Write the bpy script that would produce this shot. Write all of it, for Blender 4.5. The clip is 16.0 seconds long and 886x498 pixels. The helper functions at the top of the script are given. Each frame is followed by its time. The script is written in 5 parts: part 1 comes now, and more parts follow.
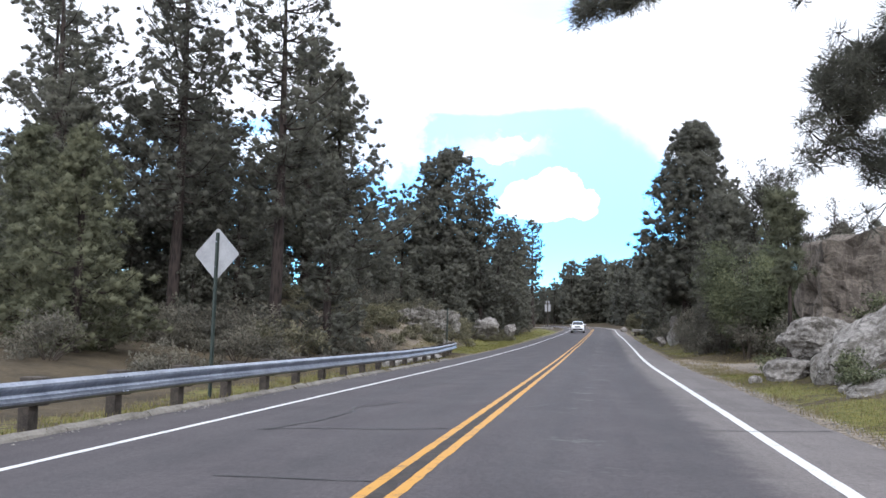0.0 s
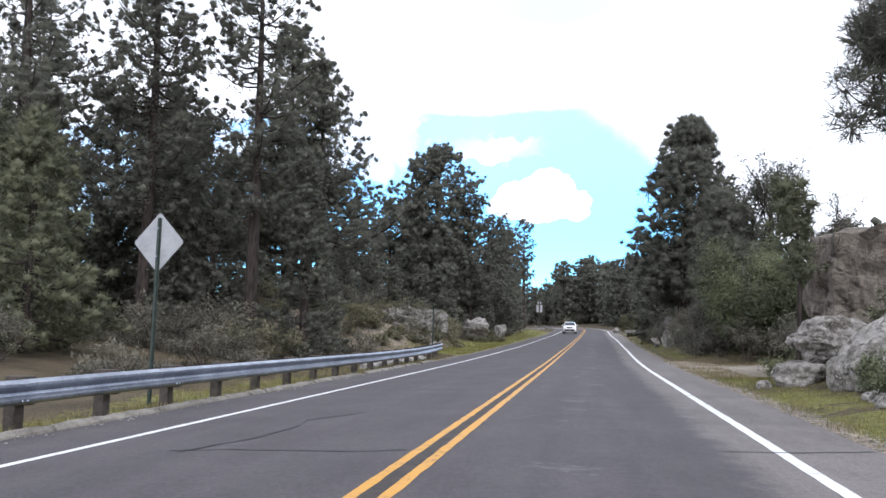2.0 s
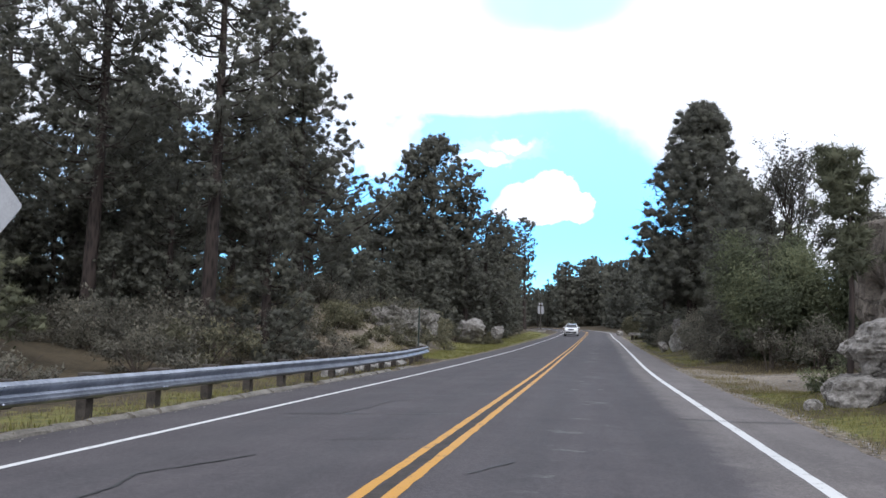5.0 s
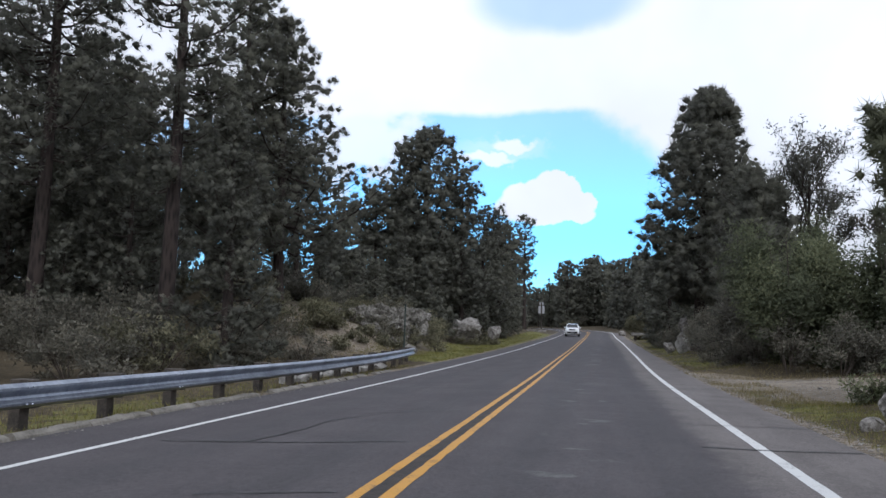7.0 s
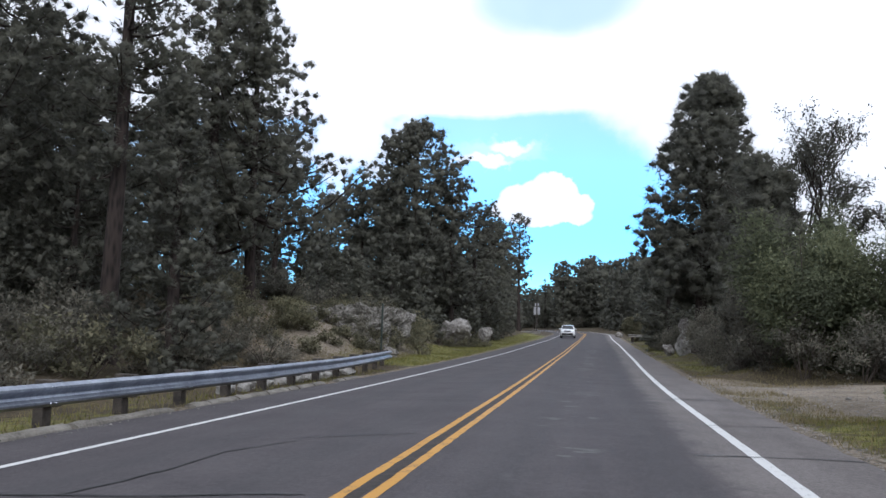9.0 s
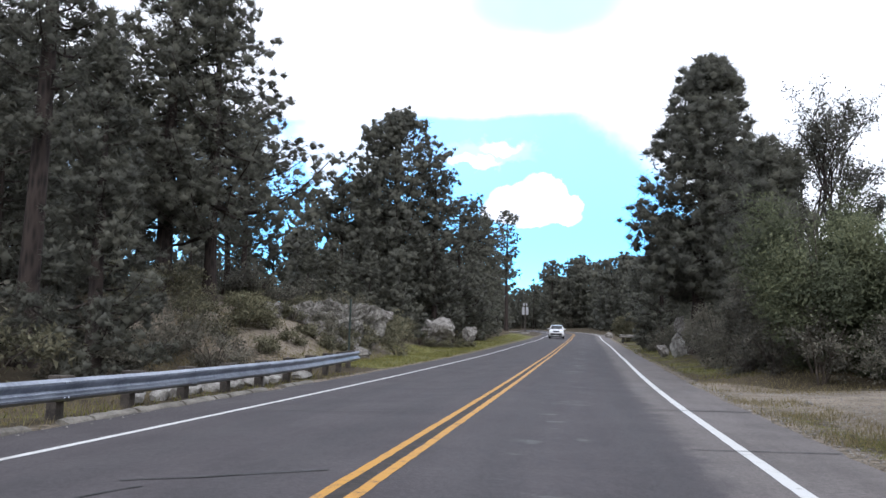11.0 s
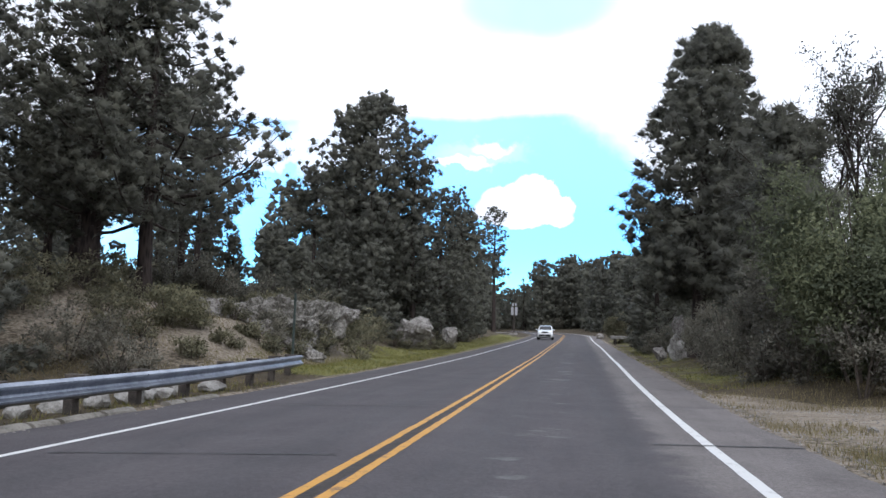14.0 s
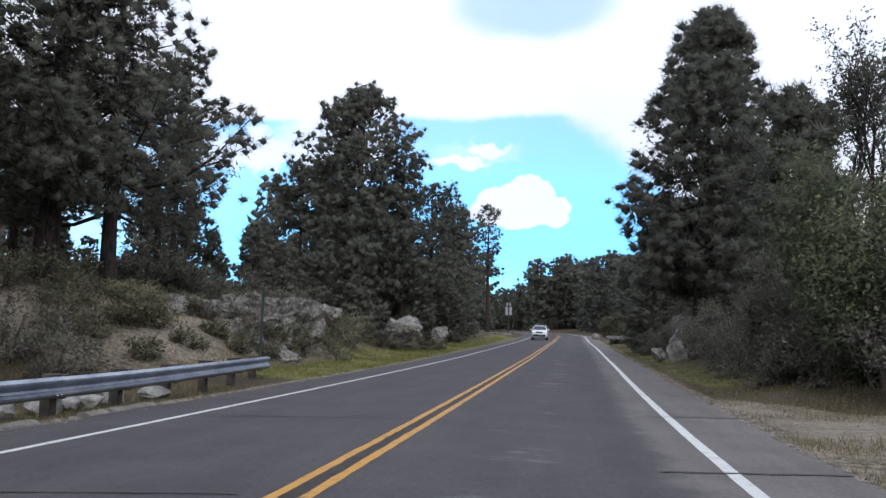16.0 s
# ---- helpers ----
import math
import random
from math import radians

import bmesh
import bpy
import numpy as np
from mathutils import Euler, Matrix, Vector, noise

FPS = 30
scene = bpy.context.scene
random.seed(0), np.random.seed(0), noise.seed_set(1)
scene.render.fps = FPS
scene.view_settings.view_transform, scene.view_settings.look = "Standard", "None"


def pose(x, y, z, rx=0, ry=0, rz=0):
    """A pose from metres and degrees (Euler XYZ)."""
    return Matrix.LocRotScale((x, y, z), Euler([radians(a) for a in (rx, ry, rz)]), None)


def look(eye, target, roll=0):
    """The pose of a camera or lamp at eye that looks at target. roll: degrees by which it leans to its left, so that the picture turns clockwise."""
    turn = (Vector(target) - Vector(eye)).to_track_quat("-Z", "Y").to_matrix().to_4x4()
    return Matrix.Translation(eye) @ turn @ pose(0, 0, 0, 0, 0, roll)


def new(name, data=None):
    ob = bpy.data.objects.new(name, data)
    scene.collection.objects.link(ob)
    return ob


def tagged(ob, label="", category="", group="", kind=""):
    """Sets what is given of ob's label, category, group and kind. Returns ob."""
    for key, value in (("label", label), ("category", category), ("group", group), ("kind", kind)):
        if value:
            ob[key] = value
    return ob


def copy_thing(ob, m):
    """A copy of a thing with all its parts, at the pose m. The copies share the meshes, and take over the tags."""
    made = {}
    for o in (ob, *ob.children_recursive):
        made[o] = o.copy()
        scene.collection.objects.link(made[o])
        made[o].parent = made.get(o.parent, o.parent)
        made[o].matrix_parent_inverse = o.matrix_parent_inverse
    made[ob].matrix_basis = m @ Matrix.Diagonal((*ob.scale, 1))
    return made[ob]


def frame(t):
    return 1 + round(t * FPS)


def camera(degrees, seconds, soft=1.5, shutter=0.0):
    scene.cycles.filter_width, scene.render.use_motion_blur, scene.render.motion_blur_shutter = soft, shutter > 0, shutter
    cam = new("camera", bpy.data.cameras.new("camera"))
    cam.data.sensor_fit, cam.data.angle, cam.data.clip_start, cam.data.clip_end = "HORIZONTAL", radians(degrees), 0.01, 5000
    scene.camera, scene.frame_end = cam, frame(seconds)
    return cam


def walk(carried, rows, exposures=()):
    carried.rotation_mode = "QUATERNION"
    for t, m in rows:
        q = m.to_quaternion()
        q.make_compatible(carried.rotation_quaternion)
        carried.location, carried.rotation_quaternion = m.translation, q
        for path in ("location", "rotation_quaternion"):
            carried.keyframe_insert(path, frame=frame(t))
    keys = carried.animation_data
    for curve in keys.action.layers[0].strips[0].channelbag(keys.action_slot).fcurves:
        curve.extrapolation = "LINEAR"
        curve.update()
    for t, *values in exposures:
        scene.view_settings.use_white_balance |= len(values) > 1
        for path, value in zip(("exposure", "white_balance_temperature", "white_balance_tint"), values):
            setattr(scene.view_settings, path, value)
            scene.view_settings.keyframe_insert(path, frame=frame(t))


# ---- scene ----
cam = camera(56.4, 16.0)
PATH = [
    (0, (1.598, -1.018, 1.211), (1.231, 0.938, 1.407), 0.7),
    (0.5, (1.566, -0.625, 1.206), (1.207, 1.333, 1.403), 0.8),
    (1, (1.573, -0.147, 1.205), (1.221, 1.813, 1.4), 0.8),
    (1.5, (1.582, 0.402, 1.2), (1.233, 2.361, 1.395), 0.8),
    (2, (1.572, 1.006, 1.19), (1.223, 2.965, 1.388), 0.8),
    (2.5, (1.571, 1.643, 1.196), (1.222, 3.603, 1.39), 1.0),
    (3, (1.573, 2.303, 1.193), (1.224, 4.262, 1.392), 0.9),
    (3.5, (1.579, 2.989, 1.184), (1.232, 4.949, 1.382), 0.9),
    (4, (1.558, 3.717, 1.197), (1.211, 5.676, 1.399), 1.1),
    (6.5, (1.67, 7.696, 1.234), (1.306, 9.653, 1.433), 1.2),
    (7, (1.644, 8.531, 1.234), (1.283, 10.488, 1.435), 1.2),
    (7.5, (1.667, 9.344, 1.225), (1.308, 11.301, 1.432), 1.3),
    (8, (1.681, 10.139, 1.219), (1.324, 12.096, 1.425), 1.2),
    (8.5, (1.729, 10.882, 1.239), (1.373, 12.839, 1.442), 1.3),
    (9, (1.77, 11.632, 1.242), (1.416, 13.589, 1.447), 1.2),
    (11.5, (1.755, 15.772, 1.182), (1.43, 17.735, 1.389), 1.3),
    (12, (1.797, 16.643, 1.208), (1.475, 18.607, 1.413), 1.3),
    (12.5, (1.851, 17.483, 1.206), (1.533, 19.446, 1.411), 1.3),
    (13, (1.885, 18.283, 1.206), (1.569, 20.247, 1.415), 1.3),
    (13.5, (1.94, 19.032, 1.213), (1.626, 20.997, 1.422), 1.3),
    (14, (1.935, 19.686, 1.204), (1.625, 21.65, 1.414), 1.3),
    (14.5, (1.908, 20.276, 1.198), (1.602, 22.241, 1.408), 1.3),
    (15, (1.932, 20.821, 1.204), (1.631, 22.787, 1.415), 1.3),
    (15.5, (1.961, 21.361, 1.206), (1.66, 23.327, 1.416), 1.3),
    (16, (2.014, 21.877, 1.195), (1.714, 23.843, 1.406), 1.3),
]
EXPOSURES = [
    (0.0, -0.02, 5870, 14), (2.0, -0.03, 5870, 14), (4.0, -0.16, 5870, 14), (6.5, -0.70, 5800, 13), (7.5, -0.80, 5790, 13), (9.0, -0.58, 5790, 13),
    (11.5, -0.28, 5840, 14), (13.0, -0.28, 5840, 14), (14.5, -0.48, 5790, 13), (16.0, -0.66, 5740, 13),
]
walk(cam, [(t, look(eye, target, roll)) for t, eye, target, roll in PATH], EXPOSURES)

# ---- sky and sun ----
world = bpy.data.worlds.new("overcast_sky")
scene.world = world
world.use_nodes = True


class Nodes:
    """Short hand for building node trees."""

    def __init__(self, tree):
        self.tree = tree
        tree.nodes.clear()

    def put(self, kind, **given):
        node = self.tree.nodes.new(kind)
        for key, value in given.items():
            if key == "ins":
                for k, v in value.items():
                    self.wire(v, node.inputs[k])
            elif key == "op":
                node.operation = value
            elif key == "clamp":
                node.use_clamp = value
        return node

    def wire(self, v, socket):
        if isinstance(v, bpy.types.NodeSocket):
            self.tree.links.new(v, socket)
        else:
            socket.default_value = v

    def math(self, op, a, b=0.0, c=0.0, clamp=False):
        return self.put("ShaderNodeMath", op=op, clamp=clamp, ins={0: a, 1: b, 2: c}).outputs[0]

    def ramp(self, v, lo, hi, to_lo=0.0, to_hi=1.0):
        n = self.put("ShaderNodeMapRange", ins={"Value": v, "From Min": lo, "From Max": hi, "To Min": to_lo, "To Max": to_hi})
        n.interpolation_type = "SMOOTHSTEP"
        return n.outputs[0]

    def mix(self, f, a, b):
        n = self.put("ShaderNodeMix")
        n.data_type = "RGBA"
        self.wire(f, n.inputs[0])
        self.wire(a, n.inputs[6])
        self.wire(b, n.inputs[7])
        return n.outputs[2]

    def noise(self, vec, scale, detail=4.0, rough=0.55):
        n = self.put("ShaderNodeTexNoise", ins={"Scale": scale, "Detail": detail, "Roughness": rough})
        if vec is not None:
            self.wire(vec, n.inputs["Vector"])
        return n.outputs["Fac"]

    def bump(self, height, strength, distance=0.02):
        return self.put("ShaderNodeBump", ins={"Height": height, "Strength": strength, "Distance": distance}).outputs[0]


SUN_ELEVATION, SUN_TURN = radians(42), radians(160)
N = Nodes(world.node_tree)
way = N.put("ShaderNodeTexCoord").outputs["Generated"]
axes = N.put("ShaderNodeSeparateXYZ", ins={0: way}).outputs
ahead = N.math("MAXIMUM", axes[1], 0.05)
u = N.math("DIVIDE", axes[0], ahead)
v = N.math("DIVIDE", axes[2], ahead)
flat = N.put("ShaderNodeCombineXYZ", ins={0: u, 1: v}).outputs[0]
fine = N.math("SUBTRACT", N.noise(flat, 9.0, 6.0), 0.5)
broad = N.math("SUBTRACT", N.noise(way, 2.2, 5.0), 0.5)
grainy = N.math("SUBTRACT", N.noise(flat, 26.0, 6.0, 0.6), 0.5)
vn = N.math("MULTIPLY_ADD", fine, 0.035, v)
top_edge = N.ramp(vn, 0.268, 0.280, 1.0, 0.0)
side = N.math("SUBTRACT", N.math("SUBTRACT", u, 0.05), N.math("MULTIPLY", N.math("SUBTRACT", 0.27, vn), 1.2))
side = N.math("ADD", side, 0.03)
right_edge = N.ramp(N.math("MULTIPLY_ADD", grainy, 0.05, side), -0.04, 0.01, 1.0, 0.0)
left_edge = N.ramp(N.math("MULTIPLY_ADD", fine, 0.2, u), -1.0, -0.34, 0.1, 1.0)
front = N.ramp(axes[1], 0.1, 0.4)
hole = N.math("MULTIPLY", N.math("MULTIPLY", top_edge, right_edge), N.math("MULTIPLY", left_edge, front))
# a small gap in the cover higher up
gap = N.math("ADD", N.math("POWER", N.math("DIVIDE", N.math("ADD", u, 0.045), 0.11), 2.0), N.math("POWER", N.math("DIVIDE", N.math("SUBTRACT", vn, 0.418), 0.05), 2.0))
gap = N.math("MULTIPLY", N.ramp(gap, 0.4, 1.3, 0.65, 0.0), front)
hole = N.math("MAXIMUM", hole, gap)


def puff_of_cloud(cu, cv, ru, rv, soft, depth, ragged):
    fine = grainy
    du = N.math("DIVIDE", N.math("SUBTRACT", N.math("MULTIPLY_ADD", fine, ragged, u), cu), ru)
    dv = N.math("DIVIDE", N.math("SUBTRACT", N.math("MULTIPLY_ADD", fine, ragged, v), cv), rv)
    low = N.math("MAXIMUM", N.math("MULTIPLY", dv, -1.9), dv)
    r = N.math("ADD", N.math("MULTIPLY", du, du), N.math("MULTIPLY", low, low))
    return N.ramp(r, 1.0 - soft, 1.0 + soft, depth, 0.0)


clouds = puff_of_cloud(-0.115, 0.222, 0.055, 0.020, 0.9, 0.3, 0.10)
for cu, cv, ru, rv in ((-0.064, 0.150, 0.058, 0.030), (-0.046, 0.176, 0.030, 0.024), (-0.088, 0.160, 0.028, 0.024), (-0.022, 0.148, 0.025, 0.026), (-0.066, 0.168, 0.026, 0.022)):
    clouds = N.math("MAXIMUM", clouds, puff_of_cloud(cu, cv, ru, rv, 0.14, 1.0, 0.035))
for cu, cv, ru, rv in ((-0.100, 0.228, 0.026, 0.013), (-0.138, 0.212, 0.040, 0.009)):
    clouds = N.math("MAXIMUM", clouds, puff_of_cloud(cu, cv, ru, rv, 0.5, 0.9, 0.05))
clouds = N.math("MAXIMUM", clouds, puff_of_cloud(-0.285, 0.235, 0.075, 0.085, 0.7, 0.85, 0.14))
clouds = N.math("MAXIMUM", clouds, puff_of_cloud(-0.38, 0.225, 0.16, 0.03, 0.8, 0.8, 0.12))
blue = N.math("MULTIPLY", N.math("MULTIPLY", hole, N.ramp(v, 0.08, 0.27, 1.0, 0.72)), N.math("SUBTRACT", 1.0, clouds))
sky = N.put("ShaderNodeTexSky")
sky.sky_type = "NISHITA"
sky.sun_disc = False
sky.sun_elevation, sky.sun_rotation = SUN_ELEVATION, SUN_TURN
sky.air_density, sky.dust_density, sky.ozone_density = 1.0, 0.3, 1.5
tint = N.put("ShaderNodeVectorMath", op="MULTIPLY", ins={0: sky.outputs[0], 1: (1.12, 2.18, 2.6)})
deep = N.put("ShaderNodeVectorMath", op="MULTIPLY", ins={0: tint.outputs[0], 1: (0.80, 0.84, 0.97)})
clear = N.put("ShaderNodeBackground", ins={"Color": N.mix(N.ramp(v, 0.07, 0.19), deep.outputs[0], tint.outputs[0]), "Strength": 0.15})
shade = N.ramp(broad, -0.25, 0.3, 0.82, 1.12)
cover = N.put("ShaderNodeBackground", ins={"Color": (0.97, 0.985, 1.0, 1), "Strength": N.math("MULTIPLY", shade, 1.9)})
both = N.put("ShaderNodeMixShader", ins={0: blue, 1: cover.outputs[0], 2: clear.outputs[0]})
N.put("ShaderNodeOutputWorld", ins={0: both.outputs[0]})

sun = new("sun", bpy.data.lights.new("sun", "SUN"))
sun.data.energy, sun.data.angle, sun.data.color = 1.45, radians(25), (1.0, 0.95, 0.87)
sun_way = Vector((math.sin(SUN_TURN) * math.cos(SUN_ELEVATION), math.cos(SUN_TURN) * math.cos(SUN_ELEVATION), math.sin(SUN_ELEVATION)))
sun.matrix_world = look(sun_way * 50, (0, 0, 0))

# ---- materials ----


def shader(name, rough=0.8, metal=0.0, spec=0.5):
    mat = bpy.data.materials.new(name)
    mat.use_nodes = True
    n = Nodes(mat.node_tree)
    p = n.put("ShaderNodeBsdfPrincipled", ins={"Roughness": rough, "Metallic": metal, "Specular IOR Level": spec})
    n.put("ShaderNodeOutputMaterial", ins={0: p.outputs[0]})
    return mat, n, p


def rgb(r, g, b):
    return (r, g, b, 1.0)


def mottled(name, dark, light, scale, rough=0.85, metal=0.0, bump=0.3, dist=0.02, fine_scale=None, spec=0.4):
    """Two colours mixed at two scales, with fine relief."""
    mat, n, p = shader(name, rough, metal, spec)
    vec = n.put("ShaderNodeTexCoord").outputs["Object"]
    a = n.noise(vec, scale, 5.0, 0.6)
    b = n.noise(vec, fine_scale or scale * 9, 4.0, 0.65)
    f = n.math("ADD", n.math("MULTIPLY", a, 0.6), n.math("MULTIPLY", b, 0.4))
    n.wire(n.mix(n.ramp(f, 0.35, 0.65), rgb(*dark), rgb(*light)), p.inputs["Base Color"])
    n.wire(n.bump(b, bump, dist), p.inputs["Normal"])
    return mat


def foliage(name, dark, light, through_light=0.35, rough=0.6):
    """Leaves or needles: the tone attribute varies them clump by clump and carries painted shade inside the plant, and
    some light comes through.
    """
    mat = bpy.data.materials.new(name)
    mat.use_nodes = True
    n = Nodes(mat.node_tree)
    tone = n.put("ShaderNodeAttribute")
    tone.attribute_name = "tone"
    own = n.put("ShaderNodeObjectInfo").outputs["Random"]
    f = n.math("ADD", tone.outputs["Fac"], n.math("MULTIPLY", n.math("SUBTRACT", own, 0.5), 0.35), clamp=True)
    col = n.mix(f, rgb(*dark), rgb(*light))
    p = n.put("ShaderNodeBsdfPrincipled", ins={"Base Color": col, "Roughness": rough, "Specular IOR Level": 0.25})
    t = n.put("ShaderNodeBsdfTranslucent", ins={"Color": col})
    m = n.put("ShaderNodeMixShader", ins={0: through_light, 1: p.outputs[0], 2: t.outputs[0]})
    n.put("ShaderNodeOutputMaterial", ins={0: m.outputs[0]})
    return mat


def asphalt():
    mat, n, p = shader("worn_asphalt", 0.85, 0.0, 0.35)
    uv = n.put("ShaderNodeUVMap")
    uv.uv_map = "lane"
    sep = n.put("ShaderNodeSeparateXYZ", ins={0: uv.outputs[0]}).outputs
    off, sta = sep[0], sep[1]
    vec = n.put("ShaderNodeTexCoord").outputs["Object"]
    grain = n.noise(vec, 60.0, 3.0, 0.7)
    blot = n.noise(vec, 0.7, 5.0, 0.6)
    stretch = n.put("ShaderNodeCombineXYZ", ins={0: n.math("MULTIPLY", off, 1.6), 1: n.math("MULTIPLY", sta, 0.12)}).outputs[0]
    streak = n.noise(stretch, 1.5, 4.0, 0.6)
    edge = n.noise(vec, 2.2, 5.0, 0.6)
    # the newer, darker mat stops short of the right edge line with a ragged edge
    o = n.math("MULTIPLY_ADD", n.math("SUBTRACT", edge, 0.5), 0.75, off)
    old = n.ramp(o, 2.78, 3.24)
    f = n.math("ADD", n.math("MULTIPLY", blot, 0.55), n.math("MULTIPLY", streak, 0.45))
    dark = n.mix(n.ramp(f, 0.3, 0.7), rgb(0.051, 0.0447, 0.0480), rgb(0.079, 0.0700, 0.0728))
    pale = n.mix(n.ramp(f, 0.3, 0.7), rgb(0.106, 0.094, 0.089), rgb(0.162, 0.145, 0.138))
    base = n.mix(old, dark, pale)
    # pale scuffed patches in the middle of the right lane
    lane = n.math("MULTIPLY", n.ramp(n.math("ABSOLUTE", n.math("SUBTRACT", off, 1.45)), 0.25, 0.55, 1.0, 0.0), n.ramp(n.noise(n.put("ShaderNodeCombineXYZ", ins={0: n.math("MULTIPLY", off, 0.8), 1: n.math("MULTIPLY", sta, 1.2)}).outputs[0], 1.1, 4.0, 0.6), 0.57, 0.63))
    base = n.mix(n.math("MULTIPLY", lane, 0.6), base, rgb(0.15, 0.147, 0.143))
    # darker tyre tracks
    tread = n.math("MULTIPLY", n.ramp(n.math("ABSOLUTE", n.math("SUBTRACT", n.math("ABSOLUTE", n.math("SUBTRACT", n.math("ABSOLUTE", off), 1.75)), 0.8)), 0.1, 0.5, 1.0, 0.0), 0.22)
    base = n.mix(tread, base, rgb(0.042, 0.042, 0.044))
    pebble = n.noise(vec, 17.0, 4.0, 0.75)
    speck = n.math("MULTIPLY", n.ramp(grain, 0.3, 0.75, 0.72, 1.3), n.ramp(pebble, 0.3, 0.7, 0.82, 1.18))
    mul = n.put("ShaderNodeVectorMath", op="MULTIPLY", ins={0: base})
    n.wire(n.put("ShaderNodeCombineXYZ", ins={0: speck, 1: speck, 2: speck}).outputs[0], mul.inputs[1])
    n.wire(mul.outputs[0], p.inputs["Base Color"])
    n.wire(n.bump(grain, 0.5, 0.006), p.inputs["Normal"])
    return mat


def paint(name, colour, worn, wear):
    mat, n, p = shader(name, 0.6, 0.0, 0.4)
    vec = n.put("ShaderNodeTexCoord").outputs["Object"]
    a = n.noise(vec, 5.0, 6.0, 0.7)
    b = n.noise(vec, 45.0, 3.0, 0.7)
    f = n.math("ADD", n.math("MULTIPLY", a, 0.65), n.math("MULTIPLY", b, 0.35))
    n.wire(n.mix(n.ramp(f, wear, wear + 0.12), rgb(*colour), rgb(*worn)), p.inputs["Base Color"])
    n.wire(n.bump(b, 0.35, 0.004), p.inputs["Normal"])
    return mat


def soil():
    """Ground: pine litter and dry soil, with grass and bare dirt by the masks laid over the sheet."""
    mat, n, p = shader("forest_ground", 0.95, 0.0, 0.2)
    vec = n.put("ShaderNodeTexCoord").outputs["Object"]
    a = n.noise(vec, 0.5, 6.0, 0.65)
    b = n.noise(vec, 7.0, 5.0, 0.7)
    c = n.noise(vec, 40.0, 3.0, 0.7)
    f = n.math("ADD", n.math("MULTIPLY", a, 0.5), n.math("MULTIPLY", b, 0.5))
    litter = n.mix(n.ramp(f, 0.35, 0.65), rgb(0.042, 0.034, 0.022), rgb(0.105, 0.082, 0.050))
    grass_c = n.mix(n.ramp(b, 0.35, 0.65), rgb(0.088, 0.090, 0.030), rgb(0.190, 0.178, 0.054))
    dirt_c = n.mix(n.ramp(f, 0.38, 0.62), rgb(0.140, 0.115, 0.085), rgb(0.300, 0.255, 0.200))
    patch = n.math("MULTIPLY", n.math("SUBTRACT", n.noise(vec, 1.7, 4.0, 0.6), 0.52), 1.5)
    masks = []
    for key in ("green", "dirt"):
        at = n.put("ShaderNodeAttribute")
        at.attribute_name = key
        masks.append(n.ramp(n.math("ADD", n.math("ADD", at.outputs["Fac"], n.math("MULTIPLY", n.math("SUBTRACT", b, 0.5), 0.8)), patch if key == "green" else 0.0), 0.35, 0.65))
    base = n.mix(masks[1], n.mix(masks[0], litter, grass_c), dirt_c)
    n.wire(base, p.inputs["Base Color"])
    n.wire(n.bump(n.math("ADD", b, n.math("MULTIPLY", c, 0.5)), 0.7, 0.05), p.inputs["Normal"])
    return mat


def granite(name, dark, light, stain, streak=1.0):
    mat, n, p = shader(name, 0.9, 0.0, 0.3)
    vec = n.put("ShaderNodeTexCoord").outputs["Object"]
    a = n.noise(vec, 1.3, 6.0, 0.65)
    b = n.noise(vec, 11.0, 5.0, 0.7)
    tall = n.put("ShaderNodeMapping", ins={"Vector": vec, "Scale": (1.0, 1.0, streak)}).outputs[0]
    c = n.noise(tall, 3.5, 6.0, 0.7)
    f = n.math("ADD", n.math("MULTIPLY", a, 0.5), n.math("MULTIPLY", b, 0.5))
    base = n.mix(n.ramp(f, 0.36, 0.62), rgb(*dark), rgb(*light))
    base = n.mix(n.ramp(c, 0.48, 0.62, 0.0, 0.8), base, rgb(*stain))
    sway = n.put("ShaderNodeTexNoise", ins={"Vector": vec, "Scale": 1.6, "Detail": 4.0}).outputs["Color"]
    bent = n.put("ShaderNodeVectorMath", op="MULTIPLY_ADD", ins={0: sway, 1: (1.3, 1.3, 1.3), 2: vec}).outputs[0]
    crack = n.put("ShaderNodeTexVoronoi", ins={"Vector": bent, "Scale": 0.9})
    crack.feature = "DISTANCE_TO_EDGE"
    line = n.math("MULTIPLY", n.ramp(crack.outputs["Distance"], 0.0, 0.03, 1.0, 0.0), n.ramp(a, 0.42, 0.58))
    n.wire(n.mix(n.math("MULTIPLY", line, 0.6), base, rgb(0.05, 0.045, 0.04)), p.inputs["Base Color"])
    n.wire(n.bump(n.math("SUBTRACT", n.math("ADD", b, n.math("MULTIPLY", c, 0.8)), line), 0.9, 0.06), p.inputs["Normal"])
    return mat


def bark_mat(name, dark, light):
    mat, n, p = shader(name, 0.95, 0.0, 0.2)
    vec = n.put("ShaderNodeTexCoord").outputs["Object"]
    tall = n.put("ShaderNodeMapping", ins={"Vector": vec, "Scale": (1.0, 1.0, 0.22)}).outputs[0]
    v = n.put("ShaderNodeTexVoronoi", ins={"Vector": tall, "Scale": 9.0})
    a = n.noise(tall, 4.0, 5.0, 0.7)
    f = n.math("ADD", n.math("MULTIPLY", v.outputs["Distance"], 0.7), n.math("MULTIPLY", a, 0.5))
    n.wire(n.mix(n.ramp(f, 0.3, 0.8), rgb(*dark), rgb(*light)), p.inputs["Base Color"])
    n.wire(n.bump(f, 0.8, 0.05), p.inputs["Normal"])
    return mat


